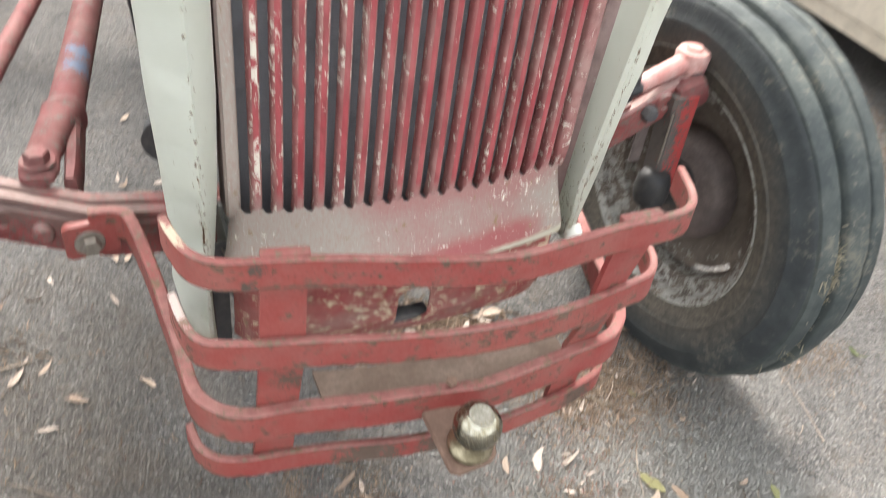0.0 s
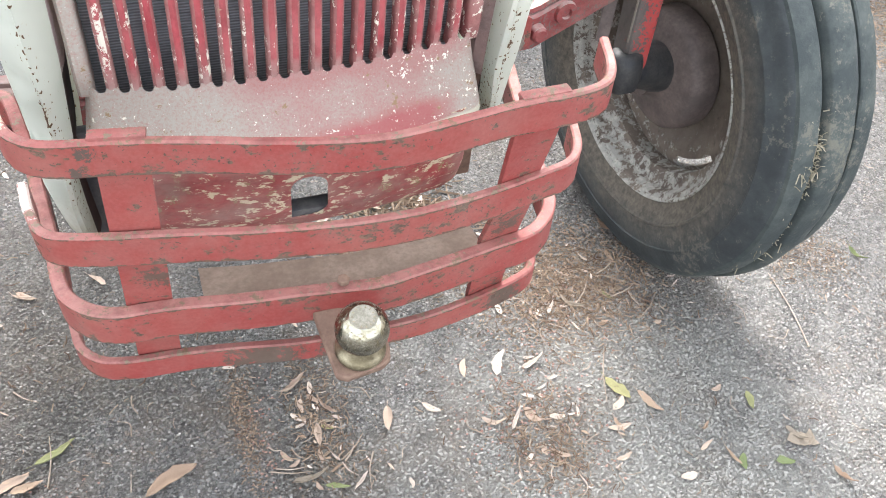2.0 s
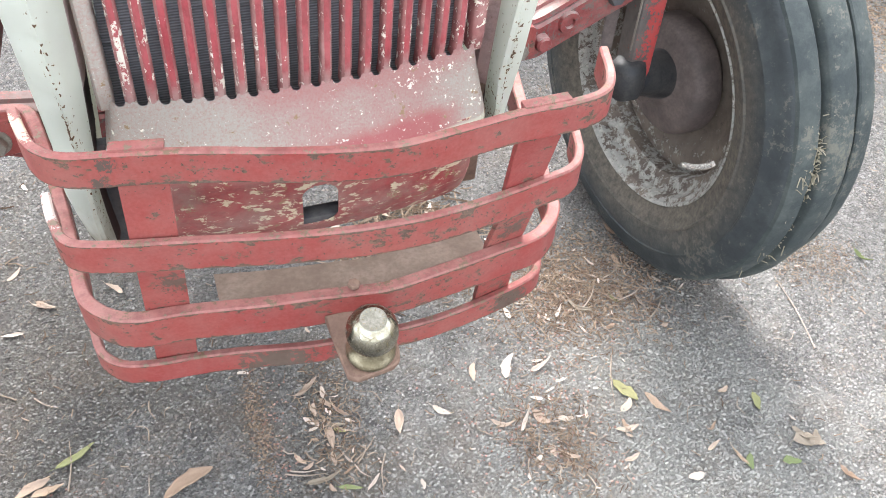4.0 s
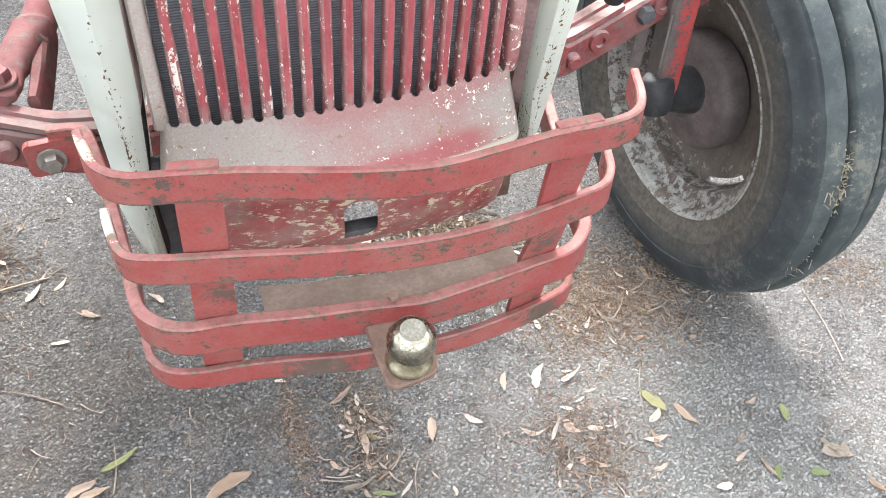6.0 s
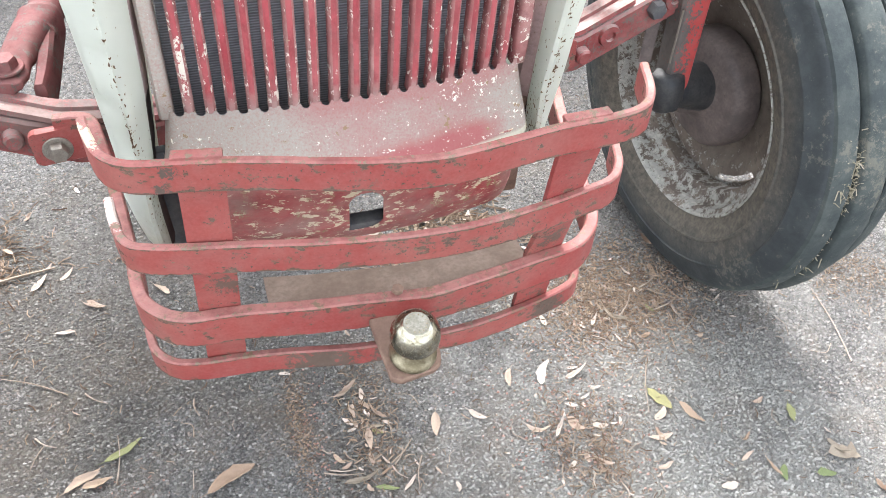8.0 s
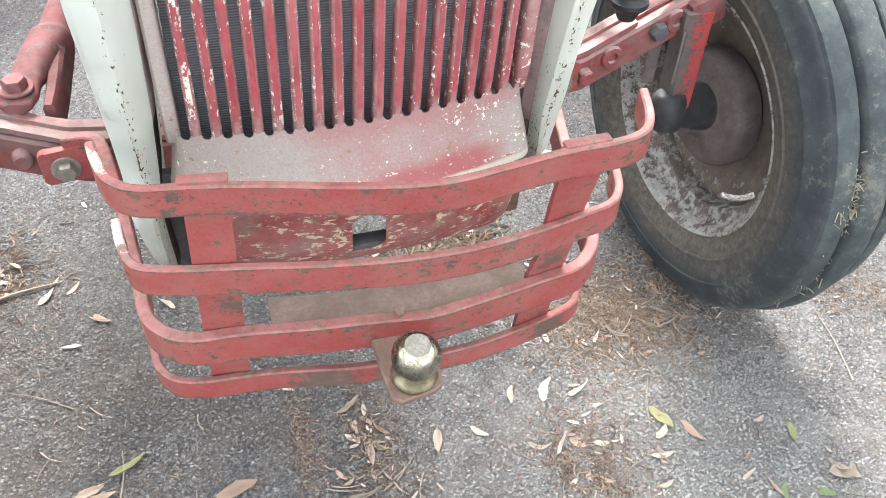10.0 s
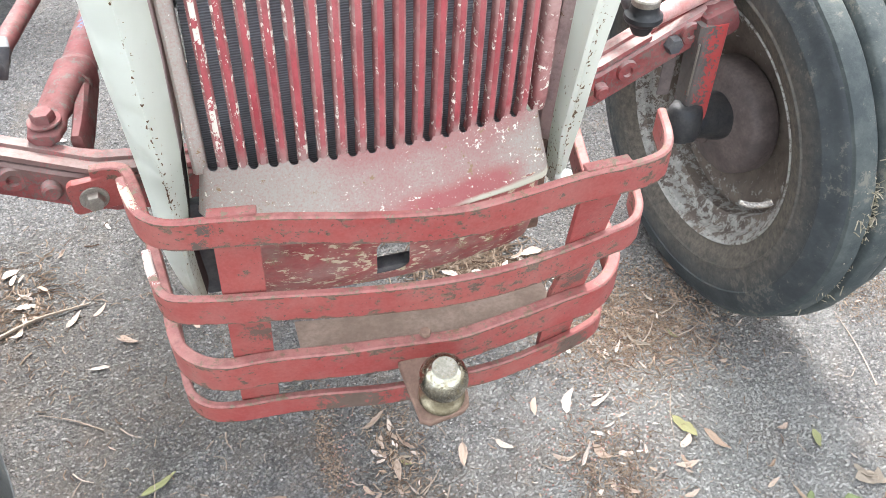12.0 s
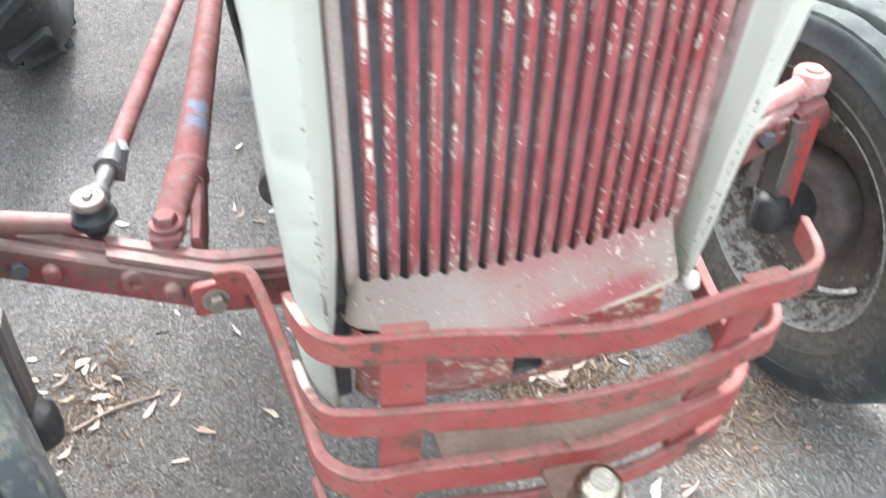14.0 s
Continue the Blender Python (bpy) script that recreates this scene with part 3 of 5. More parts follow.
def hex_bolt(r, high, m, washer=0.0, bm=None):
    """A bolt head whose axis is the local z; the face it sits on is z = 0."""
    bm = bm or bmesh.new()
    z0 = 0.0
    if washer:
        loft(bm, [[m @ Vector((k * math.cos(a), k * math.sin(a), z)) for a in (2 * math.pi * i / 24 for i in range(24))] for k, z in ((washer, 0), (washer, 0.002), (washer - 0.001, 0.003))])
        z0 = 0.003
    six = [2 * math.pi * i / 6 for i in range(6)]
    loft(bm, [[m @ Vector((k * math.cos(a), k * math.sin(a), z)) for a in six] for k, z in ((r, z0), (r, z0 + high * 0.8), (r * 0.86, z0 + high))])
    return bm


def surface(f, us, vs, thick, keep=None):
    """A sheet through f(u, v), with thickness."""
    bm = bmesh.new()
    g = [[bm.verts.new(f(u, v)) for v in vs] for u in us]
    for i in range(len(us) - 1):
        for j in range(len(vs) - 1):
            if keep is None or keep(0.5 * (us[i] + us[i + 1]), 0.5 * (vs[j] + vs[j + 1])):
                bm.faces.new((g[i][j], g[i + 1][j], g[i + 1][j + 1], g[i][j + 1]))
    loose = [v for v in bm.verts if not v.link_faces]
    bmesh.ops.delete(bm, geom=loose, context='VERTS')
    bmesh.ops.recalc_face_normals(bm, faces=bm.faces[:])
    if thick:
        bmesh.ops.solidify(bm, geom=bm.faces[:], thickness=thick)
    return bm


def steps(a, b, n):
    return [a + (b - a) * i / n for i in range(n + 1)]


FRONT = pose(0, 0, 0, 90, 0, 0)      # local z looks to -y

# ---- ground ----
def ground_height(x, y):
    return 0.004 * noise.noise(Vector((x * 2.2, y * 2.2, 3))) + 0.0016 * noise.noise(Vector((x * 14, y * 14, 7)))


def build_ground():
    bm = bmesh.new()
    edge = [-400, -60, -12, -4] + steps(-2, 3.2, 130) + [5, 14, 60, 400]
    g = [[bm.verts.new((x, y, ground_height(x, y) if max(abs(x), abs(y)) < 3.5 else 0)) for y in edge] for x in edge]
    for i in range(len(edge) - 1):
        for j in range(len(edge) - 1):
            bm.faces.new((g[i][j], g[i + 1][j], g[i + 1][j + 1], g[i][j + 1]))
    return tagged(part("ground", bm, ASPHALT), "worn grey asphalt with exposed aggregate and brown litter", "ground", kind="structure")


build_ground()

# ---- tractor ----
tractor = tagged(new("tractor"), "old farm tractor with red grille, white hood and red bumper", "tractor")


# -- grille --
SLOTS = 18
PITCH = 0.01985
HALF = 0.0047
SLOT_Z = 0.673
SPREAD = 0.16


def face_y(x, z):
    """The front of the grille: bowed across, leaning back a little as it rises."""
    y = -0.0195 * (1 - (x / 0.17) ** 2)
    up = z - SLOT_Z
    return y + 0.05 * max(up, 0) + 0.05 * max(up, 0) ** 2


def lean(z):
    """The body leans a little on its pivoting axle."""
    return 0.045 * (z - SLOT_Z)


def foot_z(x):
    """The row of slots ends a little lower on one side."""
    return 0.6695 + 0.018 * x


def slot_x(i, z):
    return (i - (SLOTS - 1) / 2) * PITCH * (1 + SPREAD * (z - SLOT_Z))


def build_chin():
    xs = [-0.190, -0.186, -0.181]
    for i in range(SLOTS):
        c = slot_x(i, SLOT_Z)
        xs += [c + HALF * math.sin(radians(a)) for a in (-90, -60, -30, 0, 30, 60, 90)]
        if i < SLOTS - 1:
            xs.append(c + PITCH / 2)
    xs += [0.181, 0.186, 0.190]

    def edge_z(x):
        for i in range(SLOTS):
            d = abs(x - slot_x(i, SLOT_Z))
            if d <= HALF + 1e-6:
                return foot_z(slot_x(i, SLOT_Z)) + HALF - math.sqrt(max(HALF * HALF - d * d, 0))
        return foot_z(x) + HALF

    rows = [0.0, 0.03, 0.07, 0.12, 0.2, 0.3, 0.42, 0.55, 0.68, 0.8, 0.9, 0.96, 1.0]

    def f(x, v):
        top = edge_z(x)
        lip_z = 0.598 - 0.010 * (x / 0.19)
        z = lip_z + (top - lip_z) * v
        bow = 1 - (x / 0.24) ** 2
        lip_y = -0.046 * bow - 0.010 + (0.020 if x < 0 else 0.004) * (x / 0.19) ** 2
        t = max(0.0, (foot_z(x) + HALF - z) / (foot_z(x) + HALF - lip_z)) ** 1.2
        y = face_y(x, SLOT_Z) * (1 - t) + lip_y * t
        if v < 0.1:
            y += 0.010 * (1 - v / 0.1) ** 2
        if abs(x) > 0.18:
            y += 0.010 * ((abs(x) - 0.18) / 0.01) ** 2
        y += 0.0012 * noise.noise(Vector((x * 22, z * 22, 1)))
        if abs(x) > 0.1745:
            x = math.copysign(0.1745 + (abs(x) - 0.1745) * (1.25 - 0.85 * v), x)
        return Vector((x, y, z))

    bm = surface(f, xs, rows, 0)
    # the upper edge turns in round the slots
    top = [e for e in bm.edges if e.is_boundary and all(abs(v.co.z - edge_z(v.co.x)) < 2e-4 for v in e.verts)]
    r = bmesh.ops.extrude_edge_only(bm, edges=top)
    bmesh.ops.translate(bm, verts=[v for v in r["geom"] if isinstance(v, bmesh.types.BMVert)], vec=(0, 0.005, -0.010))
    low = [e for e in bm.edges if e.is_boundary and all(v.co.z < 0.612 for v in e.verts)]
    r = bmesh.ops.extrude_edge_only(bm, edges=low)
    bmesh.ops.translate(bm, verts=[v for v in r["geom"] if isinstance(v, bmesh.types.BMVert)], vec=(0, 0.012, -0.001))
    return bm


grille = part("grille", build_chin(), CHIN, tractor, "pressed steel grille, red paint chalked to grey-white")
TOP_Z = 1.16


def upright(profile, xc, x_extra=0.0):
    """A pressed grille bar: its section swept up the grille's front."""
    rings = []
    foot = foot_z(xc) - 0.005
    for z in [foot + q for q in (0, 0.005, 0.010, 0.015, 0.020)] + steps(SLOT_Z + 0.026, TOP_Z, 26):
        x0 = xc * (1 + SPREAD * (z - SLOT_Z))
        sink = 0.0036 * max(0, 1 - (z - foot) / 0.024) ** 1.5
        rings.append([Vector((x0 + u * (1 + 0.5 * SPREAD * (z - SLOT_Z)) + lean(z), face_y(x0, z) + v + sink + 0.0008 * noise.noise(Vector((x0 * 40, z * 12, 2))), z)) for u, v in profile])
    return loft(bmesh.new(), rings)


hb = PITCH / 2 - HALF
SECTION = [(-hb, 0.012), (-hb, 0.0025), (-hb * 0.86, 0.0002), (-hb * 0.5, -0.0020), (0, -0.0026), (hb * 0.5, -0.0020), (hb * 0.86, 0.0002), (hb, 0.0025), (hb, 0.012)]
for i in range(SLOTS - 1):
    bar = part("grille_bar", upright(SECTION, 0.5 * (slot_x(i, SLOT_Z) + slot_x(i + 1, SLOT_Z))), BAR_RED, grille)
    bar.data.materials.append(FLANK)
    for poly in bar.data.polygons:
        if abs(poly.normal.x) > 0.75:
            poly.material_index = 1
EDGE = [(-0.0085, 0.034), (-0.0085, 0.002), (-0.006, -0.001), (0, -0.0015), (0.0045, 0.0), (0.0065, 0.003), (0.0065, 0.034)]
for s in (-1, 1):
    prof = [(-s * u, v) for u, v in EDGE]
    x0 = s * (slot_x(SLOTS - 1, SLOT_Z) + HALF + 0.0065)
    part("grille_edge", upright(prof, x0), FLANK if s > 0 else CHIN, grille)


def build_lower_panel():
    def f(x, z):
        bow = 1 - (x / 0.25) ** 2
        y = -0.042 * bow + 0.10 * max(0.58 - z, 0) + 0.3 * max(0.52 - z, 0)
        if abs(x) > 0.165:
            y += 0.02 * ((abs(x) - 0.165) / 0.02) ** 2
        return Vector((x, y, z))

    def keep(x, z):
        if -0.017 < x < 0.021 and 0.502 < z < 0.566:
            rr = 0.016
            dx, dz = abs(x - 0.002) - (0.019 - rr), abs(z - 0.534) - (0.032 - rr)
            return dx > 0 and dz > 0 and math.hypot(dx, dz) > rr and not (x < 0 and z < 0.534)
        rr = 0.04
        if x > 0.185 - rr and z < 0.488 + rr and math.hypot(x - (0.185 - rr), z - (0.488 + rr)) > rr:
            return False
        return True

    xs = steps(-0.185, -0.021, 22) + steps(-0.017, 0.021, 38) + steps(0.025, 0.140, 14) + steps(0.143, 0.185, 14)
    return surface(f, xs, steps(0.488, 0.606, 80), -0.0025, keep)


part("lower_panel", build_lower_panel(), PANEL_RED, tractor, "dull red lower apron with scratched paint and a crank hole")


def build_core():
    return block((0.352, 0.05, 0.60), pose(0.010, 0.072, 0.885, 0, 2.5, 0), 0.003)


part("radiator", build_core(), CORE, tractor, "dark finned radiator core behind the grille")


# -- hood --
def along(table, z):
    """A value between the rows (z, value) of a short table."""
    for (z0, v0), (z1, v1) in zip(table, table[1:]):
        if z <= z1:
            return v0 + (v1 - v0) * max(0.0, (z - z0) / (z1 - z0))
    return table[-1][1]


# how far out the hood's inner edge, crease and outer edge lie, by height
HOOD_EDGES = {
    -1: (((0.490, 0.2070), (0.54, 0.2085), (0.585, 0.2085), (0.62, 0.2025), (0.70, 0.1950), (0.80, 0.1900), (1.10, 0.1870)),
         ((0.490, 0.2120), (0.52, 0.2140), (0.56, 0.2150), (0.62, 0.2125), (0.66, 0.2110), (1.10, 0.2110)),
         ((0.490, 0.2160), (0.497, 0.2220), (0.510, 0.2310), (0.53, 0.2375), (0.565, 0.2425), (0.62, 0.2390), (0.70, 0.2410), (0.80, 0.2460), (0.95, 0.2475), (1.10, 0.2500))),
    1: (((0.556, 0.2060), (0.60, 0.2045), (0.655, 0.2080), (0.773, 0.2177), (1.10, 0.2440)),
        ((0.556, 0.2090), (0.60, 0.2055), (0.64, 0.2050), (1.10, 0.2670)),
        ((0.556, 0.2140), (0.58, 0.2200), (0.615, 0.2260), (0.70, 0.2395), (0.785, 0.2550), (0.905, 0.2760), (1.10, 0.3050))),
}


def hood_section(s, z):
    """The hood's front edge and side at the height z; s is -1 or 1."""
    xi, xc, xo = (along(t, z) for t in HOOD_EDGES[s])
    yi, yc, yo = (0.0, -0.026, 0.014) if s < 0 else (0.022, -0.013, 0.002)
    foot = max(0.0, 1 - (z - 0.49) / 0.06) if s < 0 else max(0.0, 1 - (z - 0.556) / 0.05)
    yc += 0.018 * foot * foot
    dent = 0.0
    if s < 0:
        dent = 0.008 * math.exp(-((z - 0.695) / 0.009) ** 2) + 0.006 * math.exp(-((z - 0.755) / 0.008) ** 2) + 0.005 * math.exp(-((z - 0.83) / 0.012) ** 2)
    turn = 0.003 if s < 0 else 0.011
    pts = [(xi - turn * 1.25, yi + (0.05 if s < 0 else 0.03)), (xi - turn, yi + (0.024 if s < 0 else 0.007)), (xi, yi + (0.004 if s < 0 else 0.001)), (xi + 0.3 * (xc - xi), yi + 0.12 * (yc - yi)), (xi + 0.7 * (xc - xi), yi + 0.66 * (yc - yi)), (xc - 0.001, yc + 0.003), (xc + 0.003, yc),
           (xc + 0.35 * (xo - xc), yc + 0.20 * (yo - yc) + dent), (xc + 0.72 * (xo - xc), yc + 0.50 * (yo - yc) + dent), (xo - 0.0025, yo - 0.006), (xo, yo + 0.004), (xo + 0.001, yo + 0.03)]
    far = 0.012 if s < 0 else 0.006
    pts += [(xo - 0.004 - far * 0.4, 0.12), (xo - 0.010 - far, 0.35), (xo - 0.02 - far, 0.7), (xo - 0.03 - far, 1.15)]
    out = []
    for k, (x, y) in enumerate(pts):
        lift = 0.0
        if k > 11:
            lift = (0.03, 0.22, 0.24, 0.26)[k - 12] * max(0, 1 - (z - 0.49) / 0.5)
        out.append(Vector((s * x, y, z + lift)))
    return out


def build_hood_side(s):
    z0 = 0.490 if s < 0 else 0.556
    zs = [z0, z0 + 0.006, z0 + 0.015, z0 + 0.03, z0 + 0.05] + steps(z0 + 0.065, 1.10, 66)
    rings = [hood_section(s, z) for z in zs]
    for ring in rings:
        for k, p in enumerate(ring):
            if 6 < k < 12:
                p.y += 0.0025 * noise.noise(Vector((p.x * 25, 3 * s, p.z * 17)))
                p.x += 0.0015 * noise.noise(Vector((p.y * 9, 7 * s, p.z * 13)))
    bm = loft(bmesh.new(), rings, closed=False)
    bm.faces.ensure_lookup_table()
    for i, f in enumerate(bm.faces):
        # Low on the inner return a dark material stands in for the gap's shade.
        f.material_index = 0 if i % (len(rings[0]) - 1) > 1 else 2 if f.calc_center_median().z < (0.69 if s < 0 else 0.60) else 1
    bmesh.ops.solidify(bm, geom=bm.faces[:], thickness=0.0025)
    return bm


def build_hood_top():
    rings = []
    for y in steps(0.0, 1.15, 14):
        w = 0.285 - 0.03 * y
        rings.append([Vector((w * math.cos(a), y + (0.05 * (1 - math.sin(a)) if y < 0.01 else 0), 1.09 + 0.13 * math.sin(a) ** 0.8 if 0 < a < math.pi else 1.09)) for a in steps(0, math.pi, 18)])
    front = [Vector((p.x * 0.7, -0.005, 1.085 + (p.z - 1.085) * 0.55)) for p in rings[0]]
    bm = loft(bmesh.new(), [front] + rings, closed=False)
    bmesh.ops.solidify(bm, geom=bm.faces[:], thickness=0.0025)
    return bm


hood = part("hood", build_hood_top(), HOOD, tractor, "white painted sheet-metal hood with rust specks and dents")
for s in (-1, 1):
    side = part("hood_side", build_hood_side(s), HOOD, hood)
    side.data.materials.append(LIP)
    side.data.materials.append(ENGINE)
part("hood_stop", lathe([(-0.008, 0.0), (-0.008, 0.009), (0.0, 0.0115), (0.009, 0.0105), (0.014, 0.006), (0.015, 0.0)], pose(0.2170, -0.004, 0.572, 0, 40, 250), 20), HOOD, hood)

# Left: dark plate added to black out the gap; right: rusty flange.
for s in (-1, 1):
    part("gap_plate", block((0.022, 0.012, 0.150), pose(s * 0.198, 0.034, 0.535, 4, 0, 0), 0.003), GREASE if s < 0 else RUST, tractor)
part("radiator_tank", block((0.37, 0.09, 0.085), pose(0.0, 0.085, 0.553), 0.012), GREASE, tractor, "black lower radiator tank")
# the body behind the radiator
bm = block((0.30, 0.62, 0.36), pose(0, 0.62, 0.72), 0.02)
block((0.26, 0.10, 0.10), pose(0, 0.26, 0.50), 0.01, bm)
part("crank_guide", block((0.05, 0.020, 0.013), pose(0.004, -0.018, 0.502), 0.003), GREASE, tractor)
block((0.22, 1.3, 0.30), pose(0, 1.45, 0.62), 0.03, bm)
part("engine", bm, ENGINE, tractor, "oily dark engine and gearbox castings")
part("cable", tube([(-0.240, 0.53, 0.86), (-0.236, 0.54, 0.79), (-0.230, 0.55, 0.71), (-0.221, 0.55, 0.64), (-0.209, 0.56, 0.57), (-0.15, 0.60, 0.53)], 0.006, seg=10), BLACK_RUBBER, tractor, "black cable hanging beside the engine")
part("fan_pulley", lathe([(-0.012, 0.0), (-0.012, 0.038), (-0.004, 0.034), (0.004, 0.034), (0.012, 0.038), (0.012, 0.0)], pose(-0.20, 0.46, 0.47, 0, 0, 78), 24), GREASE, tractor)

# -- front axle --
def axle_y(x):
    return 0.192 + (0.092 * (x + 0.316) if x > -0.316 else 0.33 * (-0.316 - x))


def axle_z(x):
    return 0.489 + 0.20 * max(-x - 0.215, 0) + 0.42 * max(x - 0.385, 0)


def build_axle(x0, x1, prof, lift=0.0, n=24):
    return loft(bmesh.new(), [[Vector((x, axle_y(x) + u, axle_z(x) + lift + v)) for u, v in prof] for x in steps(x0, x1, n)])


AXLE = [(0, -0.026), (0, 0.022), (0.004, 0.026), (0.016, 0.027), (0.018, 0.0235), (0.022, 0.0235), (0.024, 0.029), (0.040, 0.029), (0.042, 0.0235), (0.046, 0.0235), (0.048, 0.027), (0.058, 0.026), (0.062, 0.022), (0.062, -0.026), (0.055, -0.029), (0.007, -0.029)]
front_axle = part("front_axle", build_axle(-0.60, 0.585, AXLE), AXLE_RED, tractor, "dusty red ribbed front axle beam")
OVER = [(0.003, 0.030), (0.005, 0.036), (0.016, 0.037), (0.019, 0.033), (0.026, 0.033), (0.029, 0.037), (0.045, 0.037), (0.047, 0.030)]
part("sliding_bar", build_axle(-0.44, -0.16, OVER), AXLE_RED, front_axle)
part("sliding_bar", build_axle(0.16, 0.47, OVER), AXLE_RED, front_axle)


def on_axle(x, dz=0.0, out=0.0):
    return Matrix.Translation((x, axle_y(x) - out, axle_z(x) + dz)) @ pose(0, 0, 0, 0, 0, 5.1) @ FRONT


BUSH = [(-0.008, 0.0), (-0.008, 0.0075), (0.002, 0.0075), (0.005, 0.0085), (0.005, 0.016), (0.0, 0.018), (-0.008, 0.018)]
TURN_X = pose(0, 0, 0, 0, -90, 0)       # local x becomes local z
for x in (-0.414, 0.433, 0.533):
    part("bushing", lathe(BUSH, on_axle(x, 0.004) @ TURN_X, 24), AXLE_RED, front_axle)
for x in (-0.372, 0.39, -0.508):
    part("axle_pin", lathe([(0, 0.0), (0, 0.013), (0.012, 0.012), (0.015, 0.009), (0.015, 0.0)], on_axle(x, 0.0) @ TURN_X, 20), AXLE_RED, front_axle)
part("axle_bolt", hex_bolt(0.014, 0.014, on_axle(0.503, 0.006, 0.0)), GREASE, front_axle)
part("axle_bolt", hex_bolt(0.013, 0.010, on_axle(-0.545, -0.004, 0.0)), GREASE, front_axle)


# -- radius rods --
def build_rod(s, base, end):
    a, b = Vector(base), Vector(end)
    d = (b - a).normalized()
    return tube([a + d * 0.09, a + d * 0.13, a + d * 0.4, b], lambda t: 0.022 + 0.003 * (1 - t), seg=18)


for s, base, end in ((-1, (-0.350, 0.270, 0.566), (-0.210, 1.25, 0.535)), (1, (0.356, 0.31, 0.545), (0.210, 1.25, 0.535))):
    rod = part("radius_rod", build_rod(s, base, end), ROD_RED, tractor, "faded red tubular radius rod bolted on the axle")
    a, b = Vector(base), Vector(end)
    d = (b - a).normalized()
    sd = Vector((-d.y, d.x, 0)).normalized()
    rings = []
    for t, w, lo, hi in ((-0.026, 0.012, -0.012, 0.004), (-0.02, 0.020, -0.012, 0.006), (0.0, 0.0235, -0.012, 0.008), (0.025, 0.021, -0.012, 0.010), (0.05, 0.021, -0.016, 0.020), (0.075, 0.023, -0.023, 0.025), (0.10, 0.0260, -0.0255, 0.0265), (0.118, 0.0268, -0.0265, 0.0270), (0.121, 0.0285, -0.0285, 0.0285), (0.125, 0.0285, -0.0285, 0.0285), (0.128, 0.0255, -0.0255, 0.0255), (0.14, 0.024, -0.024, 0.024)):
        c = a + d * t + sd * (-0.016 * s * max(0.0, min(1.0, (0.115 - t) / 0.09)))
        rings.append([c + sd * (w * math.copysign(abs(math.cos(g)) ** 0.75, math.cos(g))) + Vector((0, 0, (hi if math.sin(g) > 0 else -lo) * math.copysign(abs(math.sin(g)) ** 0.75, math.sin(g)))) for g in (2 * math.pi * k / 18 for k in range(18))])
    part("clevis", loft(bmesh.new(), rings), ROD_RED, rod)
    prong = []
    for t, off, z, w in ((0.14, 0.006, -0.006, 0.015), (0.11, 0.009, -0.010, 0.014), (0.08, 0.013, -0.016, 0.011), (0.045, 0.016, -0.024, 0.009), (0.015, 0.017, -0.030, 0.008), (-0.010, 0.017, -0.034, 0.007)):
        c = a + d * t + sd * (off * s) + Vector((0, 0, z))
        prong.append([c + sd * (w * u) + Vector((0, 0, 0.025 * v)) for u, v in ((-1, -0.8), (-0.6, -1), (0.6, -1), (1, -0.8), (1, 0.8), (0.6, 1), (-0.6, 1), (-1, 0.8))])
    part("rod_fork", loft(bmesh.new(), prong), ROD_RED, rod)
    part("clevis_bolt", hex_bolt(0.015, 0.012, Matrix.Translation(a - sd * (0.016 * s) + Vector((0, 0, 0.010))), 0.021), ROD_RED, rod)

